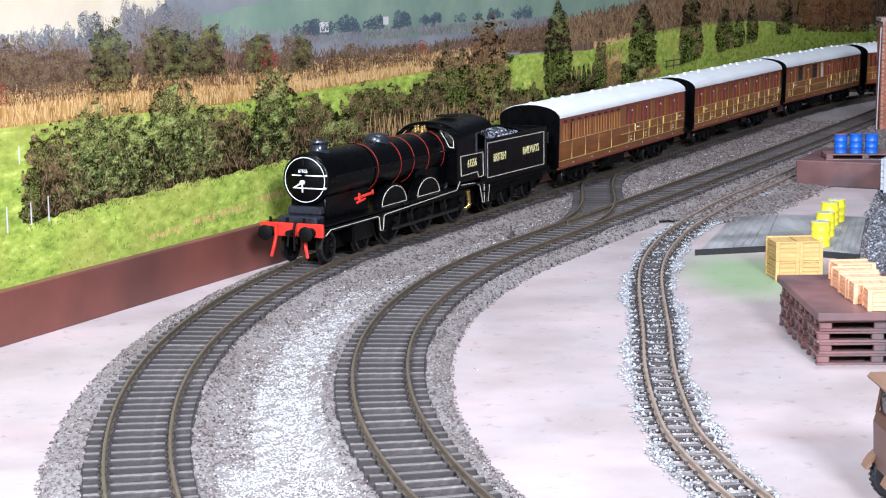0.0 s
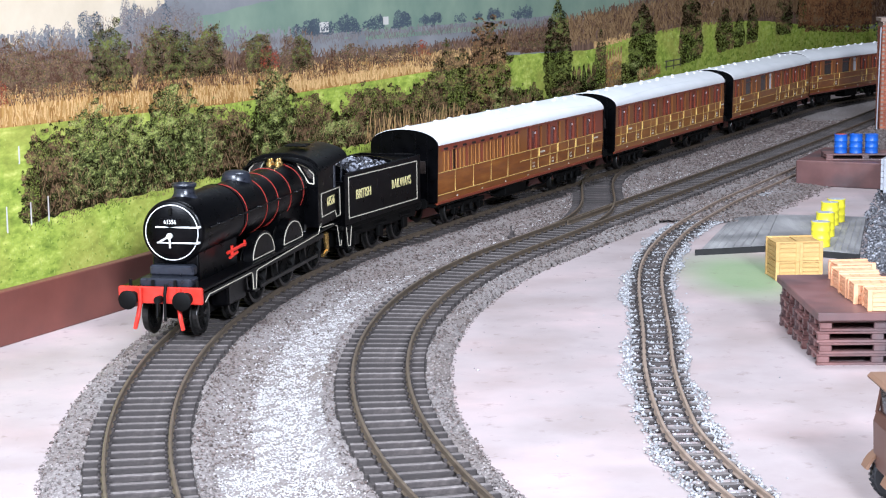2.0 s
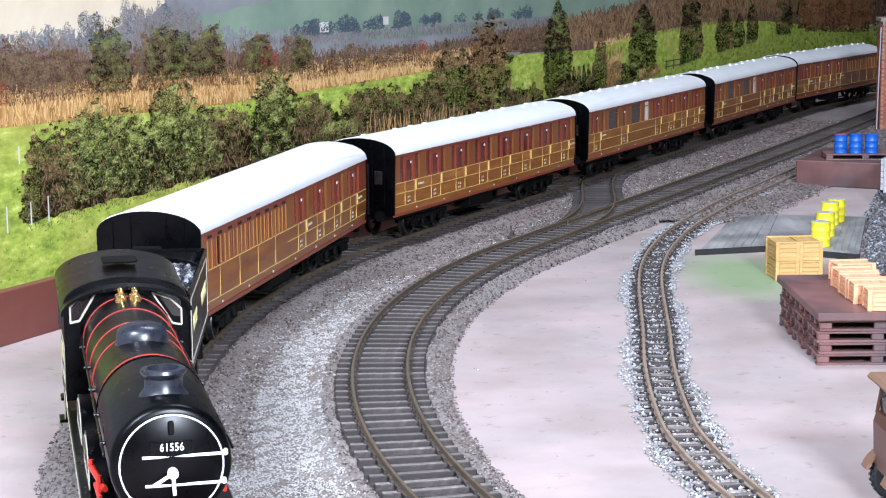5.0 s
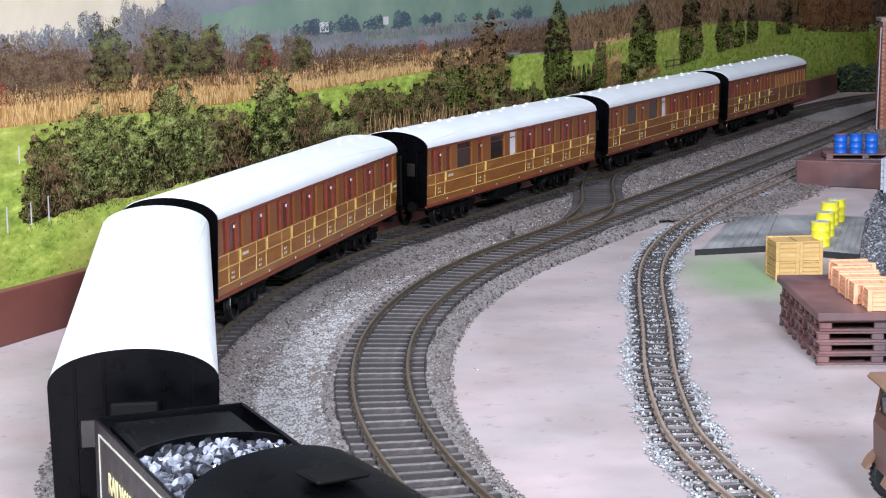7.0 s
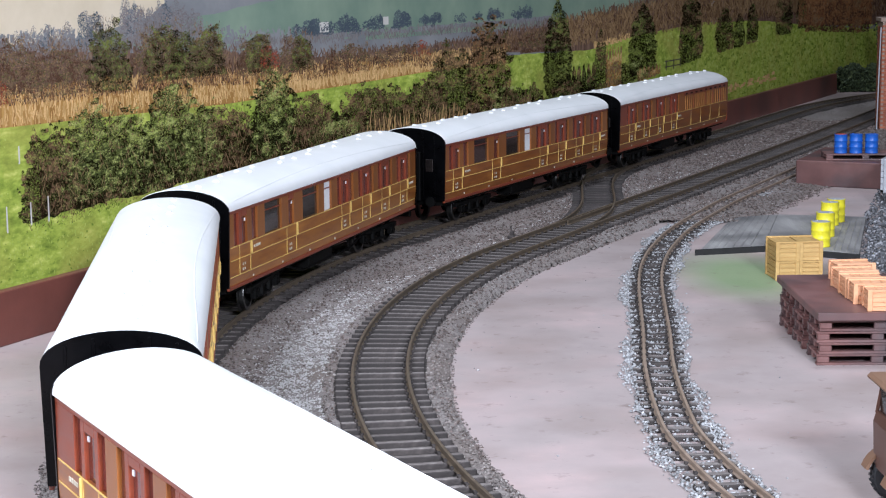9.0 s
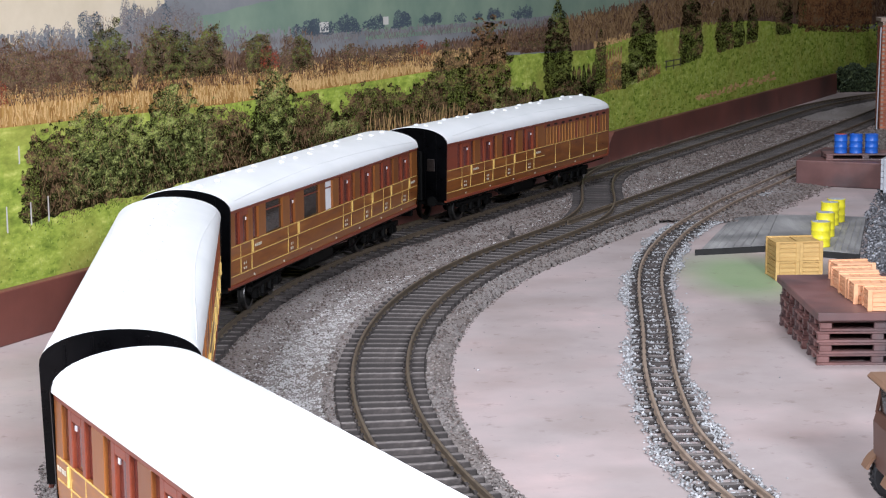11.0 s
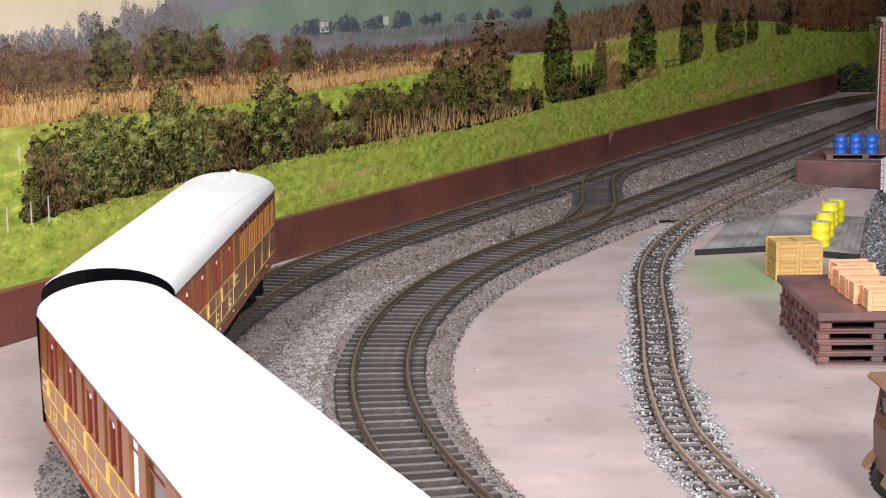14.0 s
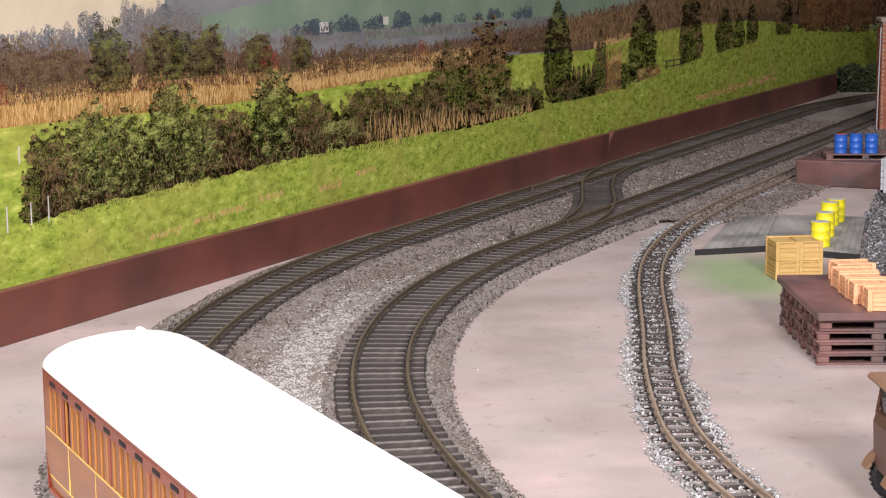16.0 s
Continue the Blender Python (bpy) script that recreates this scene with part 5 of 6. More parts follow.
    box(bm, -78, 84, -6.0, 6.0, 6, 18.6, 0.4)
    part("frames", bm, M["chassis"], ob)
    for x in (29, -9, -48):
        wheel_pair(ob, x, 12.2, 16, "driving_wheel")
    for x in (90, 57):
        wheel_pair(ob, x, 6.6, 10, "bogie_wheel")
    for sgn in (1, -1):
        bm = bmesh.new()
        box(bm, -48, 29, sgn * 11.2, sgn * 11.9, 8.2, 9.8, 0.2)
        part("coupling_rod", bm, M["steel"], ob)
    return ob


def make_tender():
    ob = tagged(new("tender"), "lined black tender filled with coal", "tender")
    side = [(37, 15.6), (37, 37.0), (30, 37.4), (24, 37.2), (-47, 37.0), (-47, 15.6)]
    for sgn in (1, -1):
        bm = bmesh.new()
        extrude(bm, side, "y", sgn * 14.6, sgn * 15.4)
        part("side_sheet", bm, M["black"], ob)
        lettering("BRITISH", 5.7, 17.5, sgn * 15.5, 27.4, ob, M["letter"], sgn)
        lettering("RAILWAYS", 5.7, -24.5, sgn * 15.5, 27.2, ob, M["letter"], sgn)
        bm = bmesh.new()
        rod(bm, (36, sgn * 15.0, 37.3), (-47, sgn * 15.0, 37.1), 0.5, seg=6)
        part("coal_rail", bm, M["black"], ob)
        bm = bmesh.new()
        extrude(bm, [(36, 15), (35, 5.6), (30, 5.6), (29, 15)], "y", sgn * 14.0, sgn * 15.0)
        box(bm, 29.5, 36, sgn * 13, sgn * 16.2, 5.4, 6.1, 0.1)
        part("footstep", bm, M["black"], ob)
        for x in (22, -4, -32):
            bm = bmesh.new()
            box(bm, x - 2.4, x + 2.4, sgn * 12.4, sgn * 14.2, 5.6, 11, 0.4)
            rod(bm, (x - 6, sgn * 13.4, 11.6), (x + 6, sgn * 13.4, 11.6), 0.8, seg=8)
            part("axle_box", bm, M["chassis"], ob)
    lining("white_line", [(33, 35.8), (-43, 35.0), (-43, 17.6), (33, 18.4), (33, 35.8)], 15.45, ob, M["cream"], 0.38)
    lining("white_line", [(35.2, 14.6), (33.6, 6.6), (31.4, 6.6), (30.0, 14.6)], 15.05, ob, M["cream"], 0.3)
    bm = bmesh.new()
    box(bm, -47.4, -46.2, -15, 15, 15.6, 37.6, 0.3)
    part("bulkhead", bm, M["black"], ob)
    bm = bmesh.new()
    arch = [(14.8 * math.cos(a), 37.0 + 4.6 * math.sin(a)) for a in np.linspace(0, math.pi, 15)]
    extrude(bm, [(14.8, 15.6)] + arch + [(-14.8, 15.6)], "x", 31, 32.2)
    part("bulkhead", bm, M["black"], ob)
    bm = bmesh.new()
    arch = [(15 * math.cos(a), 36.2 + 3.4 * math.sin(a)) for a in np.linspace(0, math.pi, 15)]
    extrude(bm, arch, "x", -18.6, -17.6)
    part("bulkhead", bm, M["black"], ob)
    bm = bmesh.new()
    box(bm, -46.4, 36, -14.7, 14.7, 15.6, 34, 0.2)
    box(bm, -46, -18, -12.5, 12.5, 34, 36.6, 0.8)
    part("tank", bm, M["black"], ob)
    bm = bmesh.new()
    box(bm, -50, 38, -14.6, 14.6, 13.6, 15.6, 0.3)
    box(bm, -48, 37, -7, 7, 5.5, 13.6, 0.3)
    for sgn in (1, -1):
        box(bm, -46, 36, sgn * 12.6, sgn * 13.4, 9.5, 13.6, 0.2)
    part("frame", bm, M["chassis"], ob)
    for y in (-10, 10):
        bm = bmesh.new()
        rod(bm, (-50, y, 13), (-55, y, 13), 1.0)
        rod(bm, (-54.4, y, 13), (-55.4, y, 13), 2.6, seg=16)
        part("buffer", bm, M["steel"], ob)
    # a heap of coal lumps
    rng = random.Random(7)
    bm = bmesh.new()
    for k in range(560):
        x, y = rng.uniform(-16.5, 30), rng.uniform(-13.8, 13.8)
        z = 35.6 + 4.0 * (1 - (y / 15) ** 2) * (1 - ((x - 7) / 34) ** 2) + rng.uniform(-1.2, 0.8)
        m = Matrix.Translation((x * MM, y * MM, z * MM)) @ Euler([rng.uniform(0, 6) for _ in range(3)]).to_matrix().to_4x4() @ Matrix.Diagonal((rng.uniform(0.8, 1.7) * MM, rng.uniform(0.8, 1.5) * MM, rng.uniform(0.7, 1.2) * MM, 1))
        bmesh.ops.create_icosphere(bm, subdivisions=1, radius=1, matrix=m)
    box(bm, -17, 31, -14, 14, 33, 36.6)
    c = part("coal_load", bm, M["coal"], ob, "heap of black coal with glints coloured into some lumps")
    for x in (22, -4, -32):
        wheel_pair(ob, x, 7.4, 10, "tender_wheel")
    return ob


LOCO = make_locomotive()
# the whole engine is a little shorter than its drawing, and its boiler and running plate sit lower
def settled(p, drop, whole=False):
    """A point of the engine's drawing at its true place; drop: how far it lies lower, before the cab or on the whole part."""
    front = 1.0 if whole else min(1.0, max(0.0, (p.x / MM + 39) / 3))
    return Vector(((-48 + (p.x / MM + 48) * 0.95) * MM, p.y, p.z - drop * front * MM))


for o in LOCO.children_recursive:
    if o.type == "FONT":
        m = o.matrix_basis.copy()
        m.translation = settled(m.translation, 2.5)
        o.matrix_basis = m
    elif "wheel" not in o.name and "tyre" not in o.name:
        drop = 3.4 if o.name.startswith("dome") else 3.6 if o.name.startswith("safety") else 2.5
        whole = not o.name.startswith(("cab", "roof_vent", "injector", "white_line", "frame."))
        for v in o.data.vertices:
            v.co = settled(v.co, drop, whole)
for k, (o, base, r, sgn) in enumerate(SPINNING):
    if o.parent == LOCO:
        m = base.copy()
        m.translation = settled(m.translation, 0)
        o.matrix_basis = m
        SPINNING[k] = (o, m, r, sgn)
TENDER = make_tender()

# ---- the goods yard ----
M["crate_tan"] = material("tan_wood_crate", [(0, (0.40, 0.24, 0.07)), (1, (0.58, 0.38, 0.14))], 0.6, grain=120, random_ob=0.4, stretch=(1, 1, 4), bump=0.2)
M["crate_orange"] = material("pale_orange_crate", [(0, (0.62, 0.29, 0.14)), (1, (0.80, 0.45, 0.26))], 0.6, grain=120, random_ob=0.4, stretch=(1, 1, 4), bump=0.2)
M["pallet"] = material("maroon_pallet", [(0, (0.07, 0.032, 0.03)), (0.5, (0.15, 0.070, 0.063)), (1, (0.24, 0.13, 0.12))], 0.45, grain=60, random_ob=0.5, stain=((0.045, 0.045, 0.05), 0.7), stain_scale=40)
M["yellow"] = plain("yellow_drum_paint", (0.68, 0.60, 0.015), (0.80, 0.72, 0.03), rough=0.4, random_ob=0.2)
M["blue"] = plain("blue_drum_paint", (0.012, 0.085, 0.42), (0.025, 0.13, 0.55), rough=0.4, random_ob=0.2)
M["drum_top"] = plain("grey_drum_lid", (0.30, 0.31, 0.34), (0.45, 0.46, 0.50), rough=0.45)
M["drum_red"] = plain("red_drum_lid", (0.35, 0.05, 0.03), (0.45, 0.09, 0.06), rough=0.45)
M["ramp"] = material("grey_ramp_board", [(0, (0.15, 0.145, 0.145)), (0.5, (0.26, 0.25, 0.245)), (1, (0.38, 0.37, 0.36))], 0.6, grain=30, stretch=(3, 0.4, 1), stain=((0.07, 0.07, 0.072), 0.7), stain_scale=22, bump=0.3)
M["ramp_edge"] = plain("black_edge", (0.004, 0.004, 0.004), (0.014, 0.014, 0.014), rough=0.7)
M["wagon_grey"] = plain("light_grey_wagon", (0.30, 0.31, 0.34), (0.48, 0.49, 0.52), rough=0.5, grain=60)
M["lorry"] = plain("brown_lorry_paint", (0.085, 0.038, 0.025), (0.13, 0.06, 0.04), rough=0.4, grain=80)
M["lorry_roof"] = plain("tan_lorry_roof", (0.17, 0.095, 0.055), (0.23, 0.13, 0.08), rough=0.55, grain=80)
M["tyre"] = plain("black_rubber", (0.012, 0.012, 0.014), (0.03, 0.03, 0.033), rough=0.7, grain=200)
M["brick"] = material("red_brick", [(0, (0.22, 0.055, 0.028)), (0.5, (0.34, 0.10, 0.05)), (1, (0.46, 0.16, 0.085))], 0.8, grain=200, random_ob=0.7, bump=0.3)
M["mortar"] = plain("mortar", (0.26, 0.19, 0.15), (0.36, 0.28, 0.23), rough=0.9, grain=200)
M["leaf_dark"] = material("dark_foliage", [(0, (0.010, 0.018, 0.008)), (0.6, (0.035, 0.05, 0.02)), (1, (0.08, 0.10, 0.035))], 0.7, grain=120, island=0.7)
M["coal_dust"] = material("dark_yard_stone", [(0, (0.03, 0.03, 0.034)), (0.6, (0.12, 0.12, 0.13)), (1, (0.45, 0.45, 0.48))], 0.7, grain=600, island=0.8)


def crate(x, y, z, w, d, h, mat, label, group, turn=0.0):
    """A boarded crate: a body, planks on each side, battens at the corners, and a lid of boards."""
    ob = tagged(new("wooden_crate"), label, "crate", group)
    bm = bmesh.new()
    box(bm, -w / 2 + 0.35, w / 2 - 0.35, -d / 2 + 0.35, d / 2 - 0.35, 0, h - 0.4)
    part("crate_body", bm, mat, ob)
    k = 4
    for i in range(k):
        z0, z1 = 0.1 + i * (h - 0.7) / k, 0.1 + (i + 1) * (h - 0.7) / k - 0.35
        for n, (a, b, c, e) in enumerate(((-w / 2, w / 2, -d / 2, -d / 2 + 0.4), (-w / 2, w / 2, d / 2 - 0.4, d / 2), (-w / 2, -w / 2 + 0.4, -d / 2, d / 2), (w / 2 - 0.4, w / 2, -d / 2, d / 2))):
            bm = bmesh.new()
            box(bm, a, b, c, e, z0, z1, 0.1)
            part("plank", bm, mat, ob)
    for sx in (-1, 1):
        for sy in (-1, 1):
            bm = bmesh.new()
            box(bm, sx * (w / 2 - 1.3), sx * (w / 2 + 0.35), sy * (d / 2 - 0.9), sy * (d / 2 + 0.35), 0, h, 0.15)
            part("batten", bm, mat, ob)
    for i in range(4):
        bm = bmesh.new()
        x0 = -w / 2 + i * w / 4
        box(bm, x0 + 0.1, x0 + w / 4 - 0.1, -d / 2, d / 2, h - 0.5, h, 0.12)
        part("lid_board", bm, mat, ob)
    for sy in (-1, 1):
        bm = bmesh.new()
        box(bm, -w / 2 - 0.3, w / 2 + 0.3, sy * (d / 2 - 1.4), sy * (d / 2 + 0.3), h - 0.1, h + 0.45, 0.12)
        part("batten", bm, mat, ob)
    ob.matrix_basis = pose(x * MM, y * MM, z * MM, 0, 0, turn)
    return ob


for i in range(2):
    for j in range(2):
        crate(142.6 + i * 9.9, 768.5 + 1.2 * i, 0.0 + j * 8.2, 9.4, 17.5, 7.7, M["crate_tan"], "tan wooden crate stacked in the yard", "tan crates", 4)
for k, (x, y) in enumerate(((146.4, 602.0), (144.4, 615.0), (144.0, 627.5), (144.4, 641.0), (146.8, 656.0))):
    crate(x, y, 18.0, 13.5, 10.2, 6.6, M["crate_orange"], "pale orange wooden crate on the pallet stack", "orange crates", -3 + 2.2 * k)


def pallet(x, y, z, w, d, label, group):
    ob = tagged(new("pallet"), label, "pallet", group)
    for sy in (-1, 0, 1):
        for sx in (-1, 0, 1):
            bm = bmesh.new()
            box(bm, sx * (w / 2 - 2.2) - 2.0, sx * (w / 2 - 2.2) + 2.0, sy * (d / 2 - 1.4) - 1.3, sy * (d / 2 - 1.4) + 1.3, 0.9, 2.9, 0.2)
            part("block", bm, M["pallet"], ob)
    for i in range(4):
        yy = -d / 2 + (i + 0.5) * d / 4
        bm = bmesh.new()
        box(bm, -w / 2, w / 2, yy - d / 8 + 0.4, yy + d / 8 - 0.4, 2.9, 3.8, 0.15)
        part("deck_board", bm, M["pallet"], ob)
    for sy in (-1, 1):
        bm = bmesh.new()
        box(bm, -w / 2, w / 2, sy * (d / 2 - 1.4) - 1.4, sy * (d / 2 - 1.4) + 1.4, 0, 0.9, 0.15)
        part("base_board", bm, M["pallet"], ob)
    ob.matrix_basis = pose(x * MM, y * MM, z * MM, 0, 0, random.uniform(-1.2, 1.2))
    return ob


for row, yc in enumerate((606.5, 632.5, 657.5)):
    for lev in range(4):
        pallet(143.1 + (0.4 if lev % 2 else -0.2), yc, lev * 3.8, 40, 19, "maroon-brown wooden pallet in a low stack", "stacked pallets")
bm = bmesh.new()
box(bm, 122.4, 166, 595, 670, 15.2, 18.0, 0.3)
ld = mesh_ob("loading_platform", bm, M["pallet"])
tagged(ld, "maroon-brown flat deck lying on stacked pallets", "platform")


def drum(x, y, z, r, h, mat, lid, label, group):
    ob = tagged(new("oil_drum"), label, "drum", group)
    bm = bmesh.new()
    prof = [(r * 0.97, 0), (r * 1.03, 0.25), (r * 1.0, 0.7)]
    for f in (0.34, 0.66):
        prof += [(r, h * f - 0.5), (r * 1.05, h * f - 0.15), (r * 1.05, h * f + 0.15), (r, h * f + 0.5)]
    prof += [(r, h - 0.6), (r * 1.04, h - 0.25), (r * 1.04, h), (r * 0.95, h)]
    lathe(bm, prof, None, 28)
    part("barrel", bm, mat, ob, "", True)
    bm = bmesh.new()
    lathe(bm, [(r * 0.94, h - 0.2), (r * 0.94, h + 0.04), (r * 0.3, h + 0.08)], None, 28)
    rod(bm, (r * 0.55, 0, h), (r * 0.55, 0, h + 0.4), 0.7, seg=10)
    part("lid", bm, lid, ob)
    ob.matrix_basis = pose(x * MM, y * MM, z * MM, 0, 0, random.uniform(0, 360))
    return ob


for x, y in ((171.8, 833.0), (180.2, 863.5), (190.0, 900.5), (195.5, 912.0)):
    drum(x, y, 3.0, 4.3, 11.4, M["yellow"], M["drum_top"], "yellow oil drum with grey lid on the ramp deck", "yellow drums")

# ramp with a flat deck
bm = bmesh.new()
a = [(114.5, 829), (147, 838), (171.5, 940), (150, 950)]
lows = [bm.verts.new((x * MM, y * MM, 0.0)) for x, y in a]
tops = [bm.verts.new((x * MM, y * MM, z * MM)) for (x, y), z in zip(a, (0.25, 3.0, 3.0, 0.25))]
bm.faces.new(tops)
for i in range(4):
    bm.faces.new((lows[i], lows[(i + 1) % 4], tops[(i + 1) % 4], tops[i]))
bmesh.ops.recalc_face_normals(bm, faces=bm.faces[:])
RAMP = tagged(new("yard_ramp"), "low grey boarded ramp with a black front edge", "ramp")
part("slope", bm, M["ramp"], RAMP)
bm = bmesh.new()
extrude(bm, [(147.2, 838), (184.5, 811), (214, 928), (171.7, 940)], "z", 0, 3.0)
part("deck", bm, M["ramp"], RAMP)
bm = bmesh.new()
extrude(bm, [(114, 828.0), (147, 836.2), (184.6, 809.0), (184.9, 810.6), (147, 837.7), (114.3, 828.7)], "z", 0, 2.7)
part("front_edge", bm, M["ramp_edge"], RAMP)
for k in range(6):
    f = k / 6
    bm = bmesh.new()
    p0, p1 = (118 + 27 * f, 830 + 7.3 * f), (151 + 19 * f, 948 - 8 * f)
    rod(bm, (p0[0], p0[1] + 2, 0.4 + 2.65 * f), (p1[0], p1[1] - 2, 0.4 + 2.65 * f), 0.45, seg=6)
    part("rib", bm, M["ramp"], RAMP)
for k in range(4):
    bm = bmesh.new()
    rod(bm, (175 + 2.6 * k, 820 - 2 * k, 3.0), (203 + 2.6 * k, 926 - 2 * k, 3.0), 0.4, seg=6)
    part("rib", bm, M["ramp"], RAMP)

# loading bank with a pallet and blue drums
bm = bmesh.new()
extrude(bm, [(208.5, 1086), (258, 1060), (290, 1130), (240, 1160)], "z", 0, 15)
bmesh.ops.bevel(bm, geom=bm.edges[:], offset=0.5 * MM, segments=1, affect="EDGES")
tagged(mesh_ob("loading_bank", bm, M["pallet"]), "dark maroon loading bank at the yard's end", "platform")
pb = pallet(249, 1092, 15.0, 46, 24, "dark pallet under blue drums on the loading bank", "stacked pallets")
pb.matrix_basis = pose(0.249, 1.092, 0.015, 0, 0, -4)
for k, (x, y) in enumerate(((234.8, 1087), (243.6, 1086.2), (252.6, 1085.4))):
    drum(x, y, 18.8, 3.75, 11.2, M["blue"], M["drum_red"] if k == 0 else M["blue"], "bright blue oil drum on a pallet", "blue drums")

# grey wagon at the yard's edge
WAGON = tagged(new("goods_wagon"), "light grey open goods wagon on a yard track", "wagon")
bm = bmesh.new()
box(bm, 0, 34, 0, 80, 8, 9.4, 0.2)
part("wagon_floor", bm, M["chassis"], WAGON)
for x0, x1, y0, y1 in ((0, 1.4, 0, 80), (32.6, 34, 0, 80), (1.4, 32.6, 0, 1.4), (1.4, 32.6, 78.6, 80)):
    bm = bmesh.new()
    for j in range(5):
        box(bm, x0, x1, y0, y1, 9.4 + 3.4 * j, 9.4 + 3.4 * j + 3.2, 0.15)
    part("side_boards", bm, M["wagon_grey"], WAGON)
for x in (2.5, 11, 22, 31):
    bm = bmesh.new()
    box(bm, x - 0.8, x + 0.8, -0.7, 0.2, 8, 26.4, 0.2)
    part("stanchion", bm, M["wagon_grey"], WAGON)
bm = bmesh.new()
box(bm, 4, 30, 2, 78, 4.4, 8, 0.3)
part("wagon_frame", bm, M["chassis"], WAGON)
for y in (16, 62):
    for x in (7.6, 26.4):
        bm = bmesh.new()
        rod(bm, (x - 1.2, y, 6.0), (x + 1.2, y, 6.0), 6.0, seg=24)
        part("wheel", bm, M["chassis"], WAGON)
bm = bmesh.new()
box(bm, 1.6, 32.4, 2, 78, 22, 24.5, 0.4)
part("load", bm, M["crate_tan"], WAGON, "pale timber load")
WAGON.matrix_basis = pose(0.2345, 0.985, 0.0, 0, 0, -24)
# dark stones of that track
cand = scatter(9000, 186, 300, 758, 1060, 1.2, 51)
left_edge = np.interp(cand[:, 1], [758, 812, 947, 1060], [181, 186, 217, 252])
mask = cand[:, 0] > left_edge + np.random.RandomState(52).normal(1, 1.6, len(cand))
cand = cand[mask]
hh = np.interp(cand[:, 0] - left_edge[mask], [0, 8, 30], [0.3, 3.0, 4.0])
stones("yard_ballast", cand, hh, np.random.RandomState(53).uniform(0.7, 1.5, len(cand)), M["coal_dust"], "dark and grey stones of the yard track", 54)

# lorry, of which the front comes into view
LORRY = tagged(new("lorry"), "brown toy lorry with black tyres in the yard", "lorry")
bm = bmesh.new()
extrude(bm, [(4, 8.5), (3.6, 20), (4.4, 22.5), (28, 22.5), (28, 8.5)], "y", -9, 9)
part("cab_body", bm, M["lorry"], LORRY)
for y in (-8.6, 8.6):
    bm = bmesh.new()
    rod(bm, (4.4, y, 22), (5.8, y, 30.5), 0.5, seg=8)
    rod(bm, (27, y, 22), (27, y, 30.5), 0.6, seg=8)
    rod(bm, (10.5, y, 22), (10.5, y, 30.5), 0.6, seg=8)
    part("cab_pillar", bm, M["lorry"], LORRY)
bm = bmesh.new()
box(bm, 1.8, 29, -9.8, 9.8, 30.3, 32.2, 0.8)
part("cab_roof", bm, M["lorry_roof"], LORRY, "tan cab roof")
bm = bmesh.new()
box(bm, 5, 27, -8.0, 8.0, 20, 30.4, 0.1)
part("cab_glass", bm, M["glass_dark"], LORRY)
bm = bmesh.new()
box(bm, 29, 78, -10, 10, 9, 20, 0.5)
part("lorry_bed", bm, M["lorry"], LORRY)
for x in (9.5, 62):
    for y in (-8.4, 8.4):
        bm = bmesh.new()
        turn = Matrix.Translation((x * MM, y * MM, 6.2 * MM)) @ Matrix.Rotation(math.pi / 2, 4, "X")
        lathe(bm, [(3.2, -1.7), (5.6, -1.8), (6.2, -1.2), (6.2, 1.2), (5.6, 1.8), (3.2, 1.7)], turn, 28)
        for k in range(28):
            a = k * math.tau / 28
            box(bm, -0.25, 0.25, -1.5, 1.5, 5.9, 6.5, 0, Matrix.Translation((x * MM, y * MM, 6.2 * MM)) @ Matrix.Rotation(a, 4, "Y"))
        wheel = part("wheel", bm, M["tyre"], LORRY, "", True)
        bm = bmesh.new()
        lathe(bm, [(3.3, -1.3), (3.3, 1.3), (2.4, 1.0), (1.2, 1.9), (0.4, 2.0)], turn, 24)
        lathe(bm, [(3.3, 1.3), (3.3, -1.3), (2.4, -1.0), (1.2, -1.9), (0.4, -2.0)], turn, 24)
        part("hub", bm, M["lorry"], wheel)
for y in (-8.8, 8.8):
    bm = bmesh.new()
    pts = [(9.5 + 8.4 * math.cos(a), 6.2 + 7.6 * math.sin(a)) for a in np.linspace(radians(10), radians(165), 14)]
    inner = [(9.5 + 7.6 * math.cos(a), 6.2 + 6.9 * math.sin(a)) for a in np.linspace(radians(165), radians(10), 14)]
    extrude(bm, pts + inner, "y", y - 2.2, y + 2.2)
    part("mudguard", bm, M["lorry_roof"], LORRY, "", True)
for k in range(4):
    bm = bmesh.new()
    box(bm, 9 + 2.6 * k, 10.9 + 2.6 * k, -9.25, -9.0, 15.5, 18.0, 0.05)
    part("lettering_bar", bm, M["white_line"], LORRY)
LORRY.matrix_basis = pose(0.1025, 0.436, -0.0, 0, 0, 2)

# brick chimney stack with a thin stay
STACK = tagged(new("brick_stack"), "tall red brick stack at the layout's edge", "chimney")
bm = bmesh.new()
box(bm, 0.4, 29.6, 0.4, 27.6, 0, 84)
part("core", bm, M["mortar"], STACK)
bm = bmesh.new()
box(bm, -1.2, 31.2, -1.2, 29.2, 84, 87, 0.3)
part("cap", bm, M["mortar"], STACK)
brick_mesh = stock_box("brick_mesh", 3.9, 1.0, 1.35, M["brick"], 0.12)
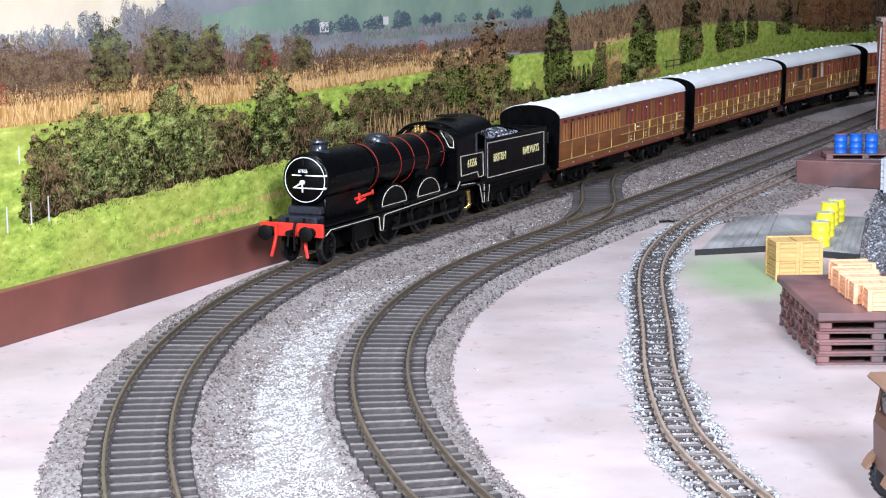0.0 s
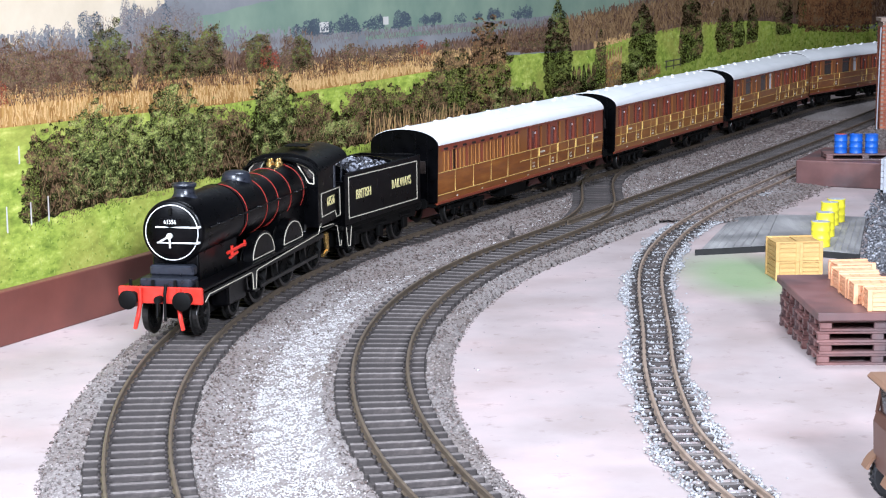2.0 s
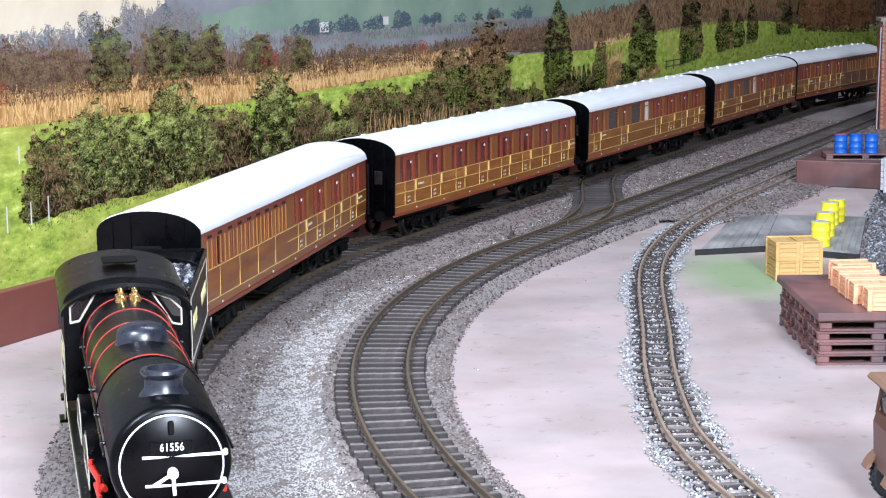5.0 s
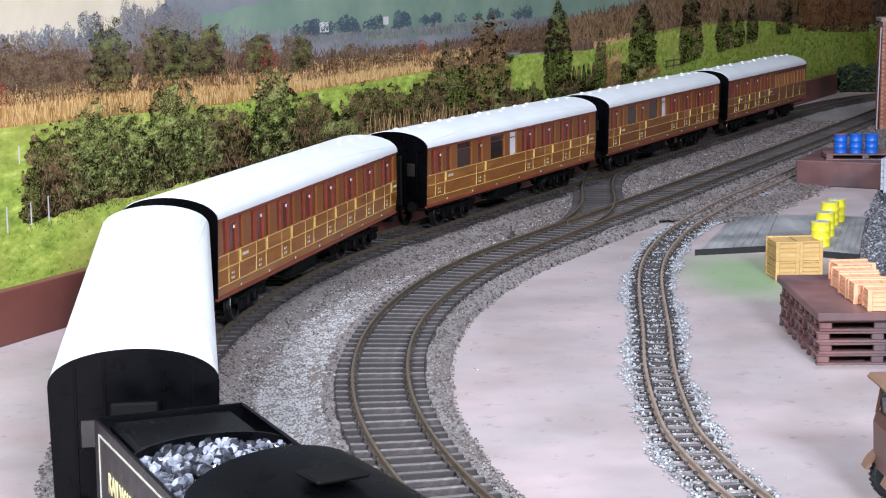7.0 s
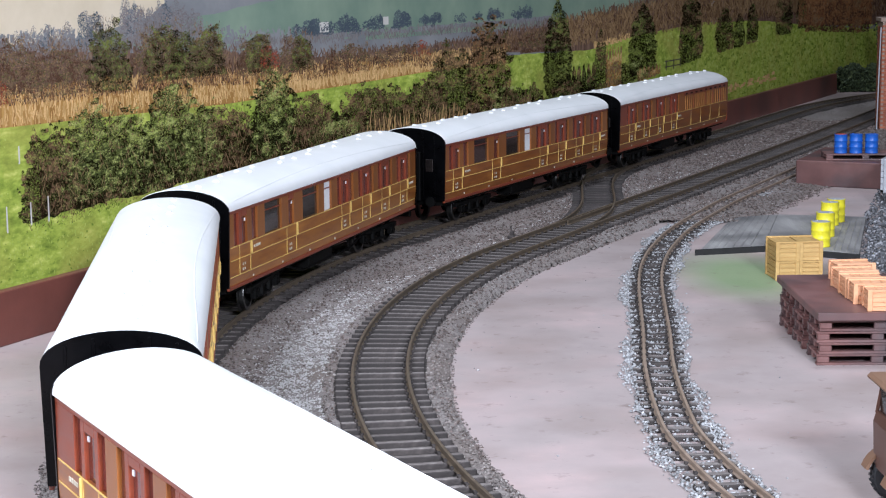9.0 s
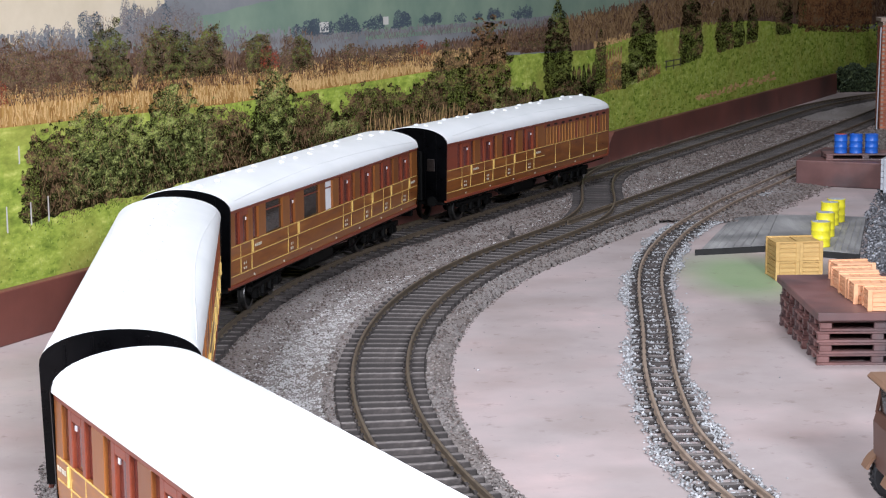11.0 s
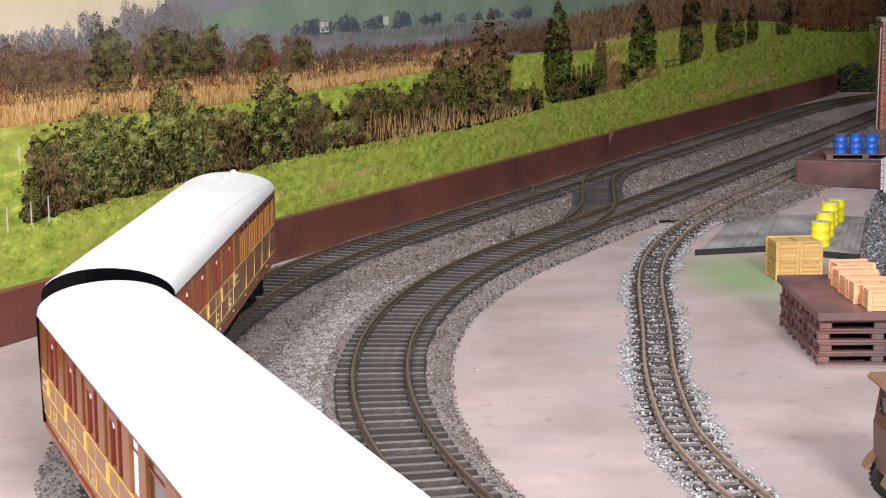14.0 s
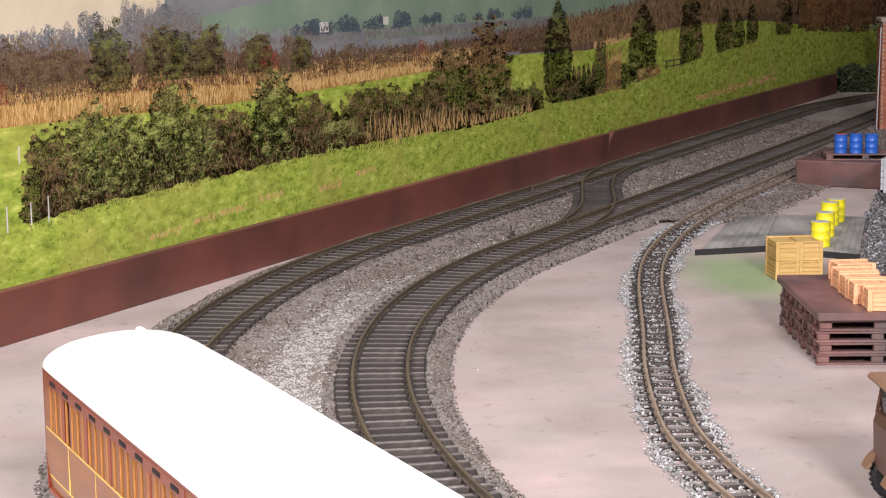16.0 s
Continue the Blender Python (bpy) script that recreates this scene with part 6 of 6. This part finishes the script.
for row in range(52):
    z = 0.8 + row * 1.6
    for k in range(7):
        x = 2.2 + k * 4.2 + (2.0 if row % 2 else 0)
        if x < 29:
            for y, turn, xx in ((0.25, 0, x),):
                o = new("brick", brick_mesh)
                o.parent, o.matrix_basis = STACK, pose(xx * MM, y * MM, z * MM)
    for k in range(6):
        y = 2.4 + k * 4.2 + (2.0 if row % 2 else 0)
        if y < 27 and row < 50:
            o = new("brick", brick_mesh)
            o.parent, o.matrix_basis = STACK, pose(0.25 * MM, y * MM, z * MM, 0, 0, 90)
STACK.matrix_basis = pose(0.3345, 1.412, 0, 0, 0, -6)
bm = bmesh.new()
rod(bm, (332, 1412, 0), (333.5, 1412, 80), 0.5, seg=8)
tagged(mesh_ob("stay_pole", bm, M["drum_top"]), "thin grey pole beside the brick stack", "pole")


def hedge_clump(name, x, y, w, d, h, count, leaf, label, seed):
    """A shrub: a short stem and many small leaf blades round it."""
    r = random.Random(seed)
    ob = tagged(new(name), label, "shrub")
    verts, faces = [], []
    for _ in range(count):
        a, b, c = r.uniform(-1, 1), r.uniform(-1, 1), r.random()
        k = 0.82 + 0.3 * noise.noise(Vector((a * 2 + seed, b * 2, c * 3)))
        if max(abs(a), abs(b)) > k or c > 0.9 + 0.1 * math.sin(a * 7 + seed):
            continue
        p = Vector((x + a * w / 2, y + b * d / 2, 1 + c * h)) * MM
        u = Vector((r.gauss(0, 1), r.gauss(0, 1), r.gauss(0, 1))).normalized() * leaf * MM * r.uniform(0.6, 1.2)
        v = u.orthogonal().normalized() * leaf * 0.5 * MM
        n0 = len(verts)
        verts += [p - u, p + v, p + u, p - v]
        faces.append((n0, n0 + 1, n0 + 2, n0 + 3))
    data_part("foliage", verts, faces, M["leaf_dark"], ob)
    bm = bmesh.new()
    for k in range(4):
        rod(bm, (x + r.uniform(-0.2, 0.2) * w, y + r.uniform(-0.2, 0.2) * d, 0), (x + r.uniform(-0.3, 0.3) * w, y + r.uniform(-0.3, 0.3) * d, h * 0.7), 1.2, 0.5, seg=6)
    part("stem", bm, M["pallet"], ob)
    return ob


hedge_clump("hedge", 416, 1850, 46, 34, 27, 9000, 2.0, "clipped dark olive hedge at the end of the wall", 3)
hedge_clump("shrub", 470, 1880, 60, 40, 72, 9000, 2.6, "tall dark green shrub behind the brick stack", 8)
# crumbs on the board
cand = scatter(160, -140, 190, 400, 900, 1.0, 61)
d1, _ = signed_distance(cand, LINE_B)
cand = cand[(d1 > 26)]
stones("crumbs", cand, np.full(len(cand), 0.1), np.random.RandomState(62).uniform(0.25, 0.55, len(cand)), M["stone_white"], "stray crumbs of ballast on the board", 63)

# ---- motion of the train ----
def train_s(t):
    """Where the front of the first coach stood along the line, in millimetres: it gathers speed."""
    return ((((0.00256963 * t - 0.1053673) * t + 1.560937) * t - 12.189915) * t - 53.972195) * t + 468.427 + 10 * max(0.0, 1 - t / 1.2) ** 2 - 14 * max(0.0, t - 14.5) ** 2 + float(np.interp(t, (0, 4.2, 6.7, 8, 9, 12.5, 14.5, 16), (-1.0, -3.8, -7.2, -9.5, -11.0, -14.0, -21.5, -21.0)))


def place_on(s_front, s_rear):
    """The pose of a vehicle whose pins run at these two places of the line; x points the way it goes."""
    a, b = LINE_A.at(s_front)[0], LINE_A.at(s_rear)[0]
    mid, d = (a + b) / 2, a - b
    return Matrix.Translation((mid[0] * MM, mid[1] * MM, RAIL_TOP)) @ Matrix.Rotation(math.atan2(d[1], d[0]), 4, "Z")


def heading(s):
    d = LINE_A.at(s)[1]
    return math.atan2(-d[1], -d[0])


def slack(t):
    """The play in the coupling between tender and engine, in millimetres."""
    return float(np.interp(t, (0, 2, 3.5, 4.2), (9.8, 12.0, 11.5, 6.0)))


def sway(t):
    """How far the engine leans out to one side of the curve, in metres."""
    return float(np.interp(t, (0, 2, 3.5, 4.2), (0.0013, -0.0009, -0.0026, -0.0020)))


def motions():
    times = [k * 0.25 for k in range(65)]
    for i, (c, front, rear) in enumerate(COACHES):
        mid = [(t, train_s(t) + i * SPACING + 105.5) for t in times]
        walk(c, [(t, place_on(s - 70, s + 70)) for t, s in mid])
        for bogie, x in ((front, 70), (rear, -70)):
            rows = []
            for t, s in mid:
                yaw = heading(s - x) - place_on(s - 70, s + 70).to_euler().z
                yaw = (yaw + math.pi) % math.tau - math.pi
                rows.append((t, pose(x * MM, 0, 0, 0, 0, math.degrees(yaw))))
            walk(bogie, rows)
    walk(TENDER, [(t, place_on(train_s(t) - 96.5, train_s(t) - 42.5)) for t in times])
    walk(LOCO, [(t, place_on(train_s(t) - 219.5 + slack(t), train_s(t) - 143.5 + slack(t)) @ Matrix.Translation((0.0095, sway(t), 0))) for t in times])
    quick = [k / 15 for k in range(241)]
    for o, base, r, sgn in SPINNING:
        walk(o, [(t, base @ Matrix.Rotation(-sgn * (467.5 - train_s(t)) / r * -1, 4, "Y")) for t in quick])


motions()
